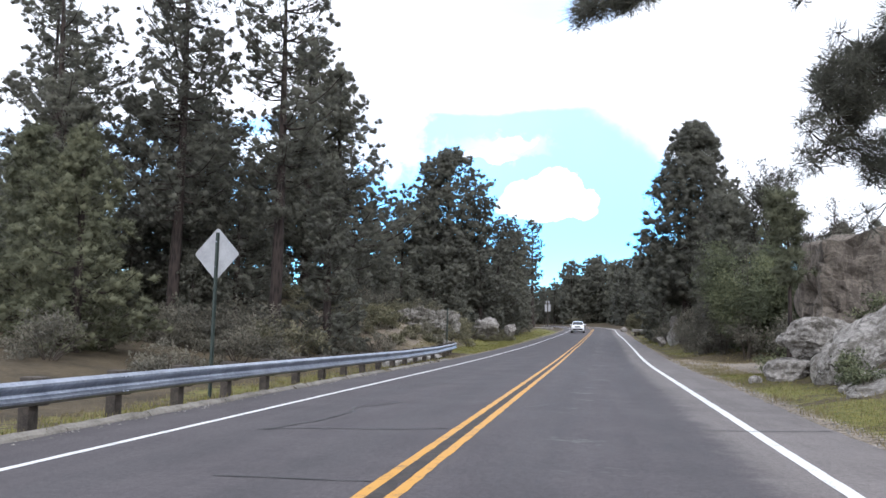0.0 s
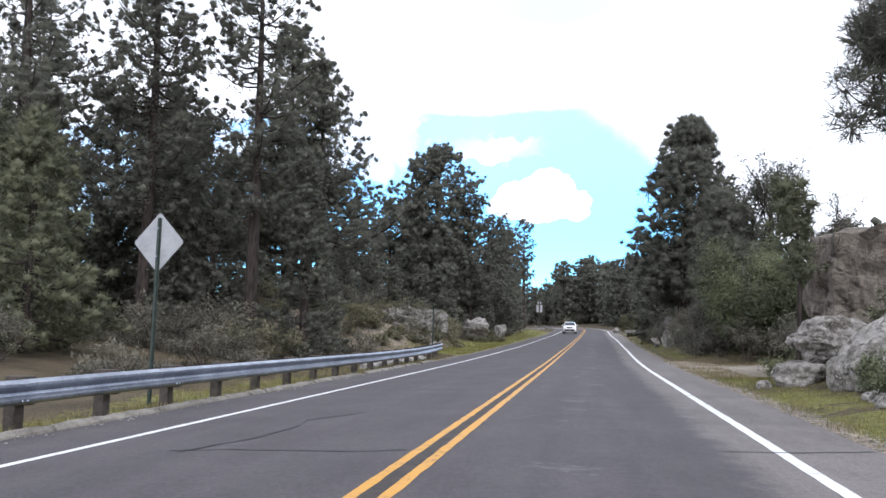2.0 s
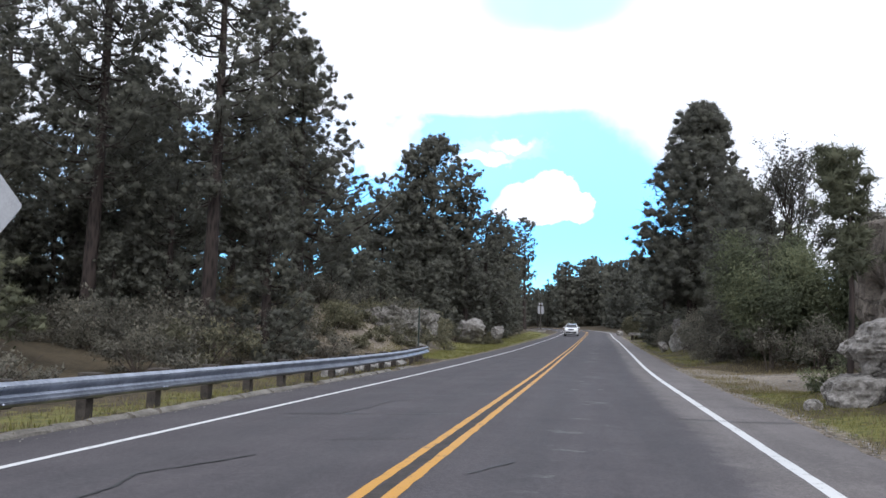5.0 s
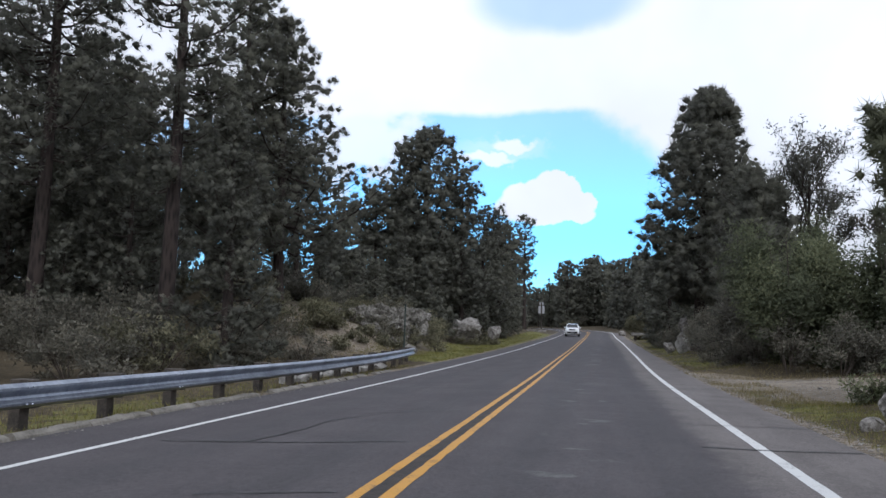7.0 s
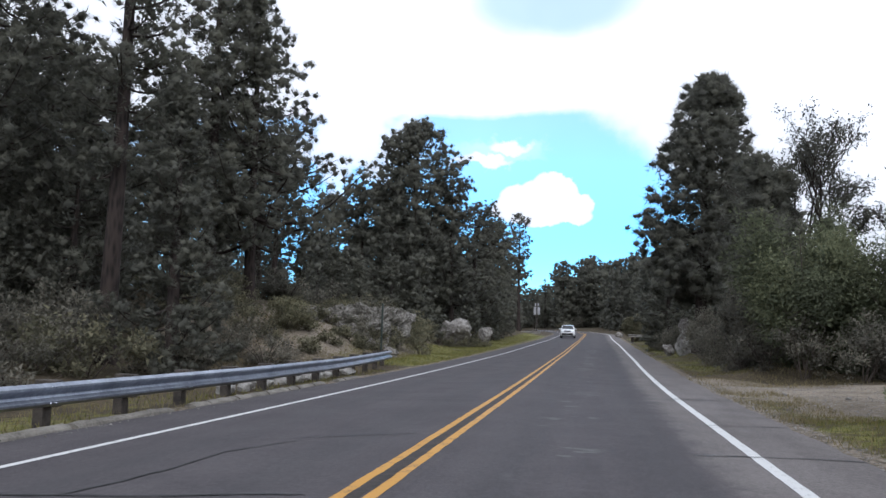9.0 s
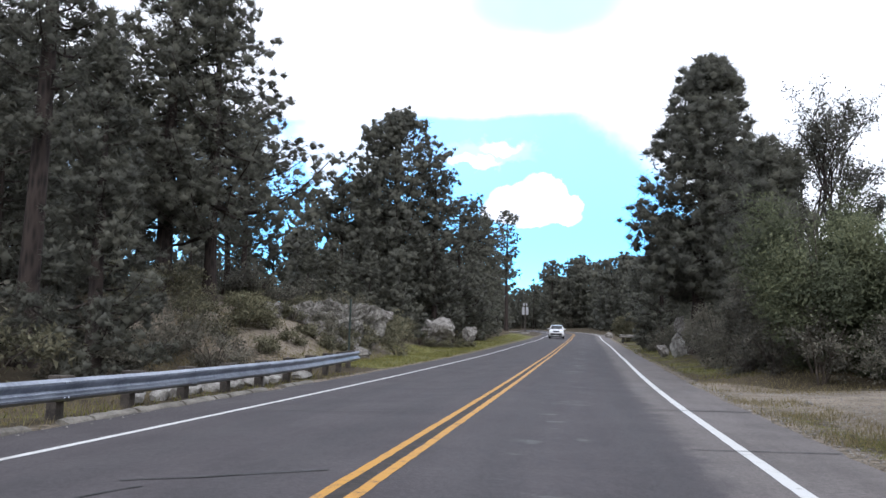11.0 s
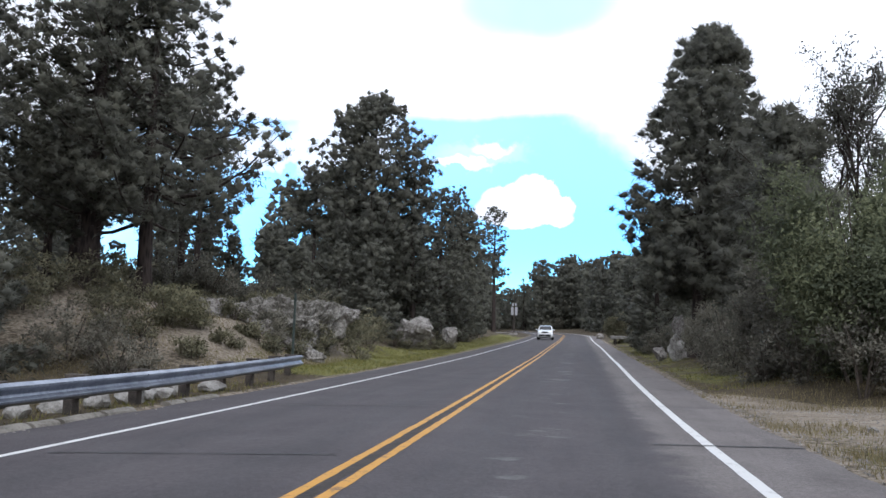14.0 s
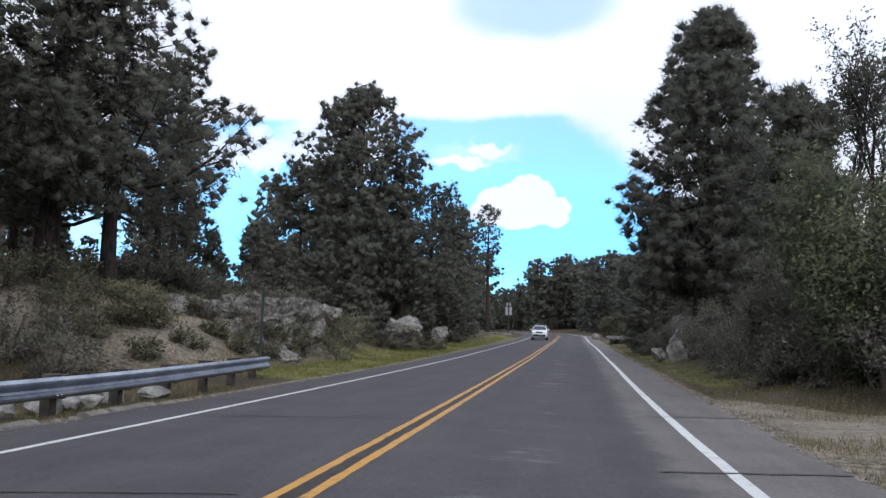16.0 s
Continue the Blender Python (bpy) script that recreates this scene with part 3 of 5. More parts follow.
# ---- guard rails ----
def guard_rail(name, line, top, label, ground_z, spacing=1.905, metal=None):
    """W-beam rail on timber posts along line (x, y points); top: its height there."""
    rail = empty(name, pose(line[0][0], line[0][1], ground_z(*line[0])), label, "guard rail")
    base = rail.matrix_basis.translation
    seg = [math.dist(a, b) for a, b in zip(line[:-1], line[1:])]
    total = sum(seg)

    def at(d):
        for (a, b), length in zip(zip(line[:-1], line[1:]), seg):
            if d <= length or b == line[-1]:
                t = min(max(d / length, 0), 1)
                return Vector((a[0] + (b[0] - a[0]) * t, a[1] + (b[1] - a[1]) * t, 0)), Vector((b[0] - a[0], b[1] - a[1], 0)).normalized()
            d -= length
    wave = [(0.0, 0.0), (0.02, -0.012), (0.075, -0.045), (0.078, -0.075), (0.02, -0.12), (0.0, -0.155), (0.02, -0.19), (0.078, -0.235), (0.075, -0.265), (0.02, -0.298), (0.0, -0.31)]
    d, k = 0.0, 0
    while d < total - 0.2:
        e = min(d + 3.81, total)
        bm = bmesh.new()
        rings = []
        for i in range(9):
            p, w = at(d + (e + 0.12 - d) * i / 8)
            out = Vector((w.y, -w.x, 0))
            rings.append([[bm.verts.new(p + out * (a + 0.004 * (k % 2) - th) + Vector((0, 0, top(p.y) + b)) - base) for a, b in wave] for th in (0.0, 0.004)])
        for ra, rb in zip(rings[:-1], rings[1:]):
            for j in range(len(wave) - 1):
                bm.faces.new((ra[0][j], ra[0][j + 1], rb[0][j + 1], rb[0][j]))
                bm.faces.new((ra[1][j + 1], ra[1][j], rb[1][j], rb[1][j + 1]))
            for j in (0, len(wave) - 1):
                bm.faces.new((ra[0][j], rb[0][j], rb[1][j], ra[1][j]))
        section = part("rail_section", bm, metal or M_STEEL, rail, smooth=False)
        # splice bolts at the overlap
        p, w = at(d + 0.1)
        out = Vector((w.y, -w.x, 0))
        for dz in (-0.05, -0.26):
            for dy in (-0.04, 0.06):
                bm = bmesh.new()
                bmesh.ops.create_uvsphere(bm, u_segments=6, v_segments=4, radius=0.016)
                bmesh.ops.translate(bm, verts=bm.verts, vec=p + w * dy + out * 0.082 + Vector((0, 0, top(p.y) + dz)) - base)
                part("bolt", bm, M_STEEL, section)
        d, k = e, k + 1
    d = 0.35
    while d < total:
        p, w = at(d)
        turn = math.degrees(math.atan2(w.y, w.x)) - 90
        out = Vector((w.y, -w.x, 0))
        foot = ground_z(p.x - 0.25 * out.x, p.y)
        t = top(p.y)
        bm = bmesh.new()
        h = t + 0.03 - foot + 0.35
        box(bm, 0, 0, 0, 0.16, 0.19, h, 0.012)
        bmesh.ops.transform(bm, matrix=pose(p.x - 0.25 * out.x - base.x, p.y - 0.25 * out.y - base.y, t + 0.03 - h / 2 - base.z, 0, 0, turn), verts=bm.verts)
        part("post", bm, M_WOOD, rail, "dark weathered timber post")
        bm = bmesh.new()
        box(bm, 0, 0, 0, 0.19, 0.15, 0.36, 0.012)
        bmesh.ops.transform(bm, matrix=pose(p.x - 0.10 * out.x - base.x, p.y - 0.10 * out.y - base.y, t - 0.15 - base.z, 0, 0, turn), verts=bm.verts)
        part("spacer_block", bm, M_WOOD, rail, "dark weathered timber block")
        d += spacing
    return rail


main_line = [(-5.28, -9.0), (-5.28, 6.0), (-5.28, 20.0), (-5.28, 30.0), (-5.36, 36.0), (-5.58, 40.0), (-5.98, 43.4)]
guard_rail("guard_rail", main_line, lambda y: float(np.interp(y, [0, 12, 22, 28, 34, 40, 43], [0.53, 0.53, 0.49, 0.47, 0.49, 0.55, 0.56])), "galvanised steel W-beam guard rail on posts beside the shoulder", lay1)
far_line = [(5.75, 104.6), (8.2, 103.6)]
guard_rail("guard_rail", far_line, lambda y: float(rise(y)) + 0.80, "short weathered guard rail beside a side track", lay1, metal=M_OLDRAIL)
left_line = [(-8.8, 134.5), (-5.4, 133.0)]
guard_rail("guard_rail", left_line, lambda y: float(rise(y)) + 0.45, "short pale guard rail at the bend", lay1, metal=M_OLDRAIL)


# ---- signs and posts ----
def diamond(bm, side, thick, corner):
    got = box(bm, 0, 0, 0, side, thick, side)
    edges = [e for e in bm.edges if abs(e.verts[0].co.y - e.verts[1].co.y) > thick * 0.5]
    bmesh.ops.bevel(bm, geom=edges, offset=corner, segments=4, affect="EDGES", profile=0.5)
    bmesh.ops.rotate(bm, verts=bm.verts, cent=(0, 0, 0), matrix=Matrix.Rotation(radians(45), 3, "Y"))


sz = lay1(-6.0, 14.5)
sign = empty("road_sign", pose(-6.0, 14.5, sz, 0, 0.8, -10), "back of a diamond warning sign, bare aluminium on a steel post", "road sign")
bm = bmesh.new()
diamond(bm, 0.765, 0.004, 0.05)
bmesh.ops.translate(bm, verts=bm.verts, vec=(0, 0, 2.69 - sz))
panel = part("panel", bm, M_ALU, sign, "plain aluminium back of a diamond panel")
bm = bmesh.new()
for cx, sx, sy, cy in ((0, 0.045, 0.004, -0.030), (-0.022, 0.004, 0.03, -0.017), (0.022, 0.004, 0.03, -0.017), (-0.034, 0.024, 0.004, -0.004), (0.034, 0.024, 0.004, -0.004)):
    box(bm, cx, cy, 1.5, sx, sy, 3.62)
part("post", bm, M_GREENPOST, sign, "dark steel channel post")
for dz in (0.25, -0.25):
    bm = bmesh.new()
    bmesh.ops.create_cone(bm, segments=6, radius1=0.014, radius2=0.014, depth=0.02, cap_ends=True, matrix=pose(0, -0.036, 2.69 - sz + dz, 90))
    part("bolt", bm, M_STEEL, sign)

# far sign: a pale panel with a dark upright on a post, and a smaller plate above
fx, fy = -8.6, 172.0
fz = lay1(fx, fy)
far_sign = empty("road_sign", pose(fx, fy, fz, 0, 0, 4), "back of a pale rectangular sign on a post beside the bend", "road sign")
for name, w_, h_, z_ in (("panel", 1.2, 1.5, 3.9), ("plate", 0.8, 0.5, 5.1)):
    bm = bmesh.new()
    box(bm, 0, 0, z_, w_, 0.008, h_, 0.003)
    part(name, bm, M_ALU, far_sign)
bm = bmesh.new()
box(bm, 0, -0.05, 2.5, 0.22, 0.08, 5.6, 0.01)
part("post", bm, M_WOOD, far_sign)

# thin steel post behind the end of the guard rail
pz = lay1(-6.7, 44.7)
slim = empty("steel_post", pose(-6.7, 44.7, pz, 0, 0.6, 0), "thin dark steel post standing on the verge", "post")
bm = bmesh.new()
for cx, sx, sy, cy in ((0, 0.06, 0.006, -0.03), (-0.03, 0.006, 0.05, -0.01), (0.03, 0.006, 0.05, -0.01)):
    box(bm, cx, cy, (2.45 - pz) / 2 - 0.15, sx, sy, 2.45 - pz + 0.3)
part("shaft", bm, M_GREENPOST, slim)


# ---- rocks ----
def boulder(name, x, y, z, sx, sy, sz_, seed, material, label, turn=0.0, detail=4, cuts=11, rough=0.2, tilt=0.0):
    """A weathered rock: a sphere cut by a few random planes, then roughened."""
    r = random.Random(seed)
    bm = bmesh.new()
    bmesh.ops.create_icosphere(bm, subdivisions=detail, radius=1.0)
    planes = []
    for _ in range(cuts):
        d = Vector((r.gauss(0, 1), r.gauss(0, 1), r.gauss(0.1, 0.8))).normalized()
        planes.append((d, r.uniform(0.62, 0.9)))
    off = Vector((seed * 3.1, seed * 1.7, seed * 0.9))
    for p in bm.verts:
        c = p.co.copy()
        for d, k in planes:
            over = c.dot(d) - k
            if over > 0:
                c -= d * over * 0.95
        n1 = noise.fractal(c * 1.5 + off, 1.0, 2.0, 4)
        n2 = noise.fractal(c * 5.0 + off, 0.9, 2.1, 4)
        c *= 1 + rough * n1 + rough * 0.35 * n2
        p.co = Vector((c.x * sx, c.y * sy, c.z * sz_))
    ob = part(name, bm, material, None, smooth=False)
    ob.matrix_basis = pose(x, y, z, 0, tilt, turn)
    return tagged(ob, label, "rock")


def crag(name, x, y, z, half, turn, seed, material, label, cell=0.8, step=0.12, lean=0.0, detail=34, round_=0.45, tilt=0.0):
    """A rugged rock mass: a rounded block broken into cells by cracks. half: its half sizes; lean: how far the top leans back."""
    off = Vector((seed * 2.3, seed * 1.1, seed * 0.7))
    bm = bmesh.new()
    bmesh.ops.create_cube(bm, size=2.0)
    bmesh.ops.subdivide_edges(bm, edges=bm.edges[:], cuts=detail, use_grid_fill=True)
    for p in bm.verts:
        c = p.co
        ball = c.normalized() * 1.15
        q = c.lerp(ball, round_)
        w = Vector((q.x * half[0], q.y * half[1], q.z * half[2]))
        n = Vector((q.x / half[0], q.y / half[1], q.z / half[2])).normalized()
        bent = w + 0.95 * cell * noise.noise_vector(w / cell * 0.8 + off)
        far_, near_ = noise.voronoi(Vector((bent.x, bent.y, bent.z * 1.3)) / cell + off)
        gap = min(1.0, (far_[1] - far_[0]) / 0.16)
        own = noise.noise(near_[0] * 7.3 + off)
        h = step * (own * 2.2 + gap * 0.9 - 0.9) + 0.7 * step * noise.fractal(w * 2.4 / cell + off, 0.8, 2.1, 4) + 0.22 * min(half) * noise.fractal(w * 0.55 + off, 1.0, 2.0, 3)
        w = w + n * h
        p.co = w + Vector((0, lean * (q.z + 1), 0))
    ob = part(name, bm, material, None, smooth=False)
    ob.matrix_basis = pose(x, y, z, 0, tilt, turn)
    return tagged(ob, label, "rock")


GREY = "pale grey granite boulder with dark cracks on the bank"
boulder("boulder", 7.35, 22.2, 1.08, 1.02, 0.9, 0.6, 3, M_ROCK, GREY, 20, 5)
boulder("boulder", 6.5, 21.9, 0.22, 0.82, 0.6, 0.50, 5, M_ROCK, "low grey granite boulder under a larger one", 10, 4)
boulder("boulder", 7.9, 22, 0.35, 0.9, 0.9, 0.6, 16, M_ROCK, GREY, 70, 4)
crag("boulder", 8.75, 19.5, 0.75, (2.1, 1.35, 1.15), -8, 7, M_ROCK, "large sloping grey granite boulder at the roadside", 1.3, 0.09, 0.2, 34, 0.7, -36)
boulder("boulder", 7.35, 16.8, 0.08, 1.35, 1.1, 0.5, 9, M_ROCK, "low grey granite slab in the grass", 30, 4)
crag("cliff", 11.4, 25.6, 1.7, (3.6, 2.0, 2.55), -6, 21, M_CLIFF, "tall brown weathered rock face above the bank", 1.5, 0.13, 0.15, 46, 0.3)
SMALL = [(5.55, 21.4, 0.18, 0.15), (6.25, 15.6, 0.18, 0.07), (6.6, 17.3, 0.3, 0.06), (7.0, 15.0, 0.24, 0.10), (6.9, 18.6, 0.22, 0.12), (7.6, 14.2, 0.3, 0.12), (8.3, 26.8, 0.2, 0.1), (7.3, 31.2, 0.09, 0.05), (6.35, 33.0, 0.10, 0.06), (9.2, 30.5, 0.14, 0.08)]
for k, (x, y, a, h) in enumerate(SMALL):
    boulder("stone", x, y, lay1(x, y) + h * 0.35, a, a * 0.8, h, 60 + k, M_ROCK, "small pale grey stone lying on the ground", 37 * k, 2, 5, 0.1)
# rubble of broken concrete behind the guard rail
r = random.Random(19)
for k in range(11):
    x, y = -5.95 + r.uniform(-0.18, 0.2), 28.2 + 0.85 * k + r.uniform(-0.2, 0.2)
    a, h = r.uniform(0.22, 0.4), r.uniform(0.14, 0.24)
    boulder("rubble_block", x, y, lay1(x, y) + h * 0.5, a * 0.8, a, h, 120 + k, M_RUBBLE, "pale broken concrete block behind the guard rail", r.uniform(0, 90), 3, 9, 0.12)
# the outcrop on the far bank, left of the road
r = random.Random(12)
LEFT_ROCKS = []
for k in range(13):
    x = -11.6 + 4.2 * ((k * 0.618) % 1.0)
    y = 48.6 + 0.75 * (x + 11.0) * 0.6 + r.uniform(-0.5, 0.6)
    s = r.uniform(0.2, 0.5)
    LEFT_ROCKS.append((x, y, lay1(x, y) + 0.25 * s, s, 0.8 * s, s * r.uniform(0.6, 0.95)))
LEFT_ROCKS += [(-8.73, 57.26, 2.04, 0.84, 0.74, 0.44), (-9.26, 59.41, 2.15, 0.9, 0.74, 0.44), (-12.6, 51.67, 2.1, 0.73, 0.73, 0.5)]
for k, (x, y, z, a, b, c) in enumerate(LEFT_ROCKS):
    boulder("boulder", x, y, z, a, b, c, 80 + k, M_ROCK, "whitish weathered granite rock in the bank", 50 * k, 4, 14, 0.3)
crag("rock_outcrop", -10.4, 51.5, 1.2, (2.2, 1.9, 1.25), -24, 33, M_OUTCROP, "rugged whitish granite outcrop breaking out of the bank", 0.55, 0.16, 0.75, 56, 0.5)
boulder("boulder", -8.5, 74.2, 1.5, 1.4, 1.1, 0.98, 91, M_ROCK, "whitish granite boulder among shrubs", 10, 4)
boulder("boulder", -6.5, 77.3, 1.25, 0.72, 0.65, 0.66, 92, M_ROCK, "whitish granite boulder among shrubs", 60, 4)
boulder("boulder", 6.95, 61.2, 0.95, 0.42, 0.42, 0.75, 193, M_RUBBLE, "upright pale stone among dark shrubs", 0, 4, 12, 0.3)
boulder("boulder", 7.05, 61.35, 1.95, 0.3, 0.32, 0.62, 197, M_ROCK, "pale stone resting on an upright one among shrubs", 40, 4, 12, 0.3, 8)
boulder("boulder", 6.1, 60.9, 0.6, 0.3, 0.53, 0.44, 94, M_ROCK, "leaning pale stone at the edge of shrubs", 0, 3, tilt=-25)
boulder("boulder", 7.28, 61.77, 0.57, 0.37, 0.42, 0.37, 95, M_ROCK, "pale stone at the edge of shrubs", 20, 3)
boulder("boulder", 5.6, 131.0, lay1(5.6, 131.0) + 0.25, 0.6, 0.6, 0.5, 96, M_ROCK, "pale grey boulder beside the road", 20, 3)


# ---- plants ----
def tufts(centres, sizes, tones, count, length, width, spread, rs, up=0.25, whole=0.38):
    """Clumps of needle or leaf blades round each centre: vertex array, face list, tone per vertex."""
    n = len(centres)
    c = np.repeat(np.asarray(centres), count, axis=0)
    sz = np.repeat(np.asarray(sizes), count)[:, None]
    tn = np.repeat(np.asarray(tones), count)
    m = n * count
    d = rs.normal(size=(m, 3))
    d[:, 2] = d[:, 2] * 0.8 + up
    d /= np.linalg.norm(d, axis=1)[:, None]
    start = c + d * sz * np.sqrt(rs.uniform(0.0, 1.0, (m, 1))) * spread * np.array([1, 1, 0.72])
    d = d * 0.6 + rs.normal(size=(m, 3)) * 0.45
    d /= np.linalg.norm(d, axis=1)[:, None]
    side = np.cross(d, rs.normal(size=(m, 3)))
    side /= np.linalg.norm(side, axis=1)[:, None] + 1e-9
    ln = sz * length * rs.uniform(0.6, 1.25, (m, 1))
    wd = sz * width * rs.uniform(0.6, 1.3, (m, 1))
    v = np.empty((m, 3, 3))
    v[:, 0] = start - side * wd * 0.5
    v[:, 1] = start + side * wd * 0.5
    v[:, 2] = start + d * ln + rs.normal(size=(m, 3)) * sz * 0.06
    tone = np.clip(tn + rs.normal(0, 0.12, m), 0, 1)
    # leaves face outwards from the middle of their clump and of the plant
    far = start * np.array((1, 1, 0.0)) + np.array((0, 0, 0.35))
    far /= np.linalg.norm(far, axis=1)[:, None]
    out = (1 - whole) * (start - c) / sz + whole * far + rs.normal(0, 0.28, (m, 3)) + np.array((0, 0, 0.12))
    out /= np.linalg.norm(out, axis=1)[:, None] + 1e-9
    flip = np.einsum("ij,ij->i", np.cross(v[:, 1] - v[:, 0], v[:, 2] - v[:, 0]), out) < 0
    v[flip] = v[flip][:, [1, 0, 2]]
    return v.reshape(-1, 3), np.arange(m * 3).reshape(-1, 3), np.repeat(tone, 3), np.repeat(out, 3, axis=0)


HEART_V = np.array([(1, 0, 0), (0, 1, 0), (-1, 0, 0), (0, -1, 0), (0, 0, 1), (0, 0, -1)], dtype=float)
HEART_F = np.array([(0, 1, 4), (1, 2, 4), (2, 3, 4), (3, 0, 4), (1, 0, 5), (2, 1, 5), (3, 2, 5), (0, 3, 5)])


def lumps_of(centres, sizes, tones, rs, squash=0.7):
    """Ragged solid hearts of needle clumps."""
    c, n = np.asarray(centres), len(centres)
    v = HEART_V[None] * (np.asarray(sizes)[:, None, None] * rs.uniform(0.6, 1.15, (n, 6, 1)))
    v = v * np.array((1, 1, squash)) + c[:, None]
    f = HEART_F[None] + 6 * np.arange(n)[:, None, None]
    away = c * np.array((1, 1, 0.0))
    away = away / (np.linalg.norm(away, axis=1)[:, None] + 0.3) + np.array((0, 0, 0.45))
    out = (0.5 * HEART_V[None] + 0.55 * away[:, None] + rs.normal(0, 0.25, (n, 6, 3))).reshape(-1, 3)
    out /= np.linalg.norm(out, axis=1)[:, None]
    return v.reshape(-1, 3), f.reshape(-1, 3), np.clip(np.repeat(np.asarray(tones), 6) + rs.normal(0, 0.1, n * 6), 0, 1), out


def puffs(centres, sizes, tones, needles, rs, heart=0.6, wide=0.115, long_=1.0):
    """Needle brushes: a ragged heart in each clump with needles standing out of it all round."""
    n = len(centres)
    c, sz = np.repeat(np.asarray(centres), needles, axis=0), np.repeat(np.asarray(sizes), needles)[:, None]
    m = n * needles
    d = rs.normal(size=(m, 3)) + np.array((0, 0, 0.18))
    d /= np.linalg.norm(d, axis=1)[:, None]
    side = np.cross(d, rs.normal(size=(m, 3)))
    side /= np.linalg.norm(side, axis=1)[:, None] + 1e-9
    wd = sz * wide * rs.uniform(0.6, 1.3, (m, 1))
    root = c + d * sz * rs.uniform(0.1, 0.72, (m, 1)) * np.array((1, 1, 0.85))
    tip = c + (d + rs.normal(0, 0.3, (m, 3))) * sz * long_ * rs.uniform(0.78, 1.02, (m, 1)) * np.array((1, 1, 0.9))
    v = np.stack([root - side * wd * 0.5, root + side * wd * 0.5, tip], 1)
    away = c * np.array((1, 1, 0.0))
    away = away / (np.linalg.norm(away, axis=1)[:, None] + 0.3) + np.array((0, 0, 0.45))
    out = 0.5 * d + 0.55 * away + rs.normal(0, 0.14, (m, 3))
    out /= np.linalg.norm(out, axis=1)[:, None]
    flip = np.einsum("ij,ij->i", np.cross(v[:, 1] - v[:, 0], v[:, 2] - v[:, 0]), out) < 0
    v[flip] = v[flip][:, [1, 0, 2]]
    tone = np.clip(np.repeat(np.asarray(tones), needles) + rs.normal(0, 0.14, m), 0, 1)
    blades = (v.reshape(-1, 3), np.arange(m * 3).reshape(-1, 3), np.repeat(tone, 3), np.repeat(out, 3, axis=0))
    # hearts slightly darker than their needles: inner shade put into the tone
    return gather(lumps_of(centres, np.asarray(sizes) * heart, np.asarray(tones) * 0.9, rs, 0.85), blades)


def gather(*sets):
    """Joins several (vertices, faces, tones) into one."""
    v, f, t, o, k = [], [], [], [], 0
    for a, b, c, d in sets:
        v.append(a)
        f.append(b + k)
        t.append(c)
        o.append(d)
        k += len(a)
    return np.concatenate(v), np.concatenate(f), np.concatenate(t), np.concatenate(o)


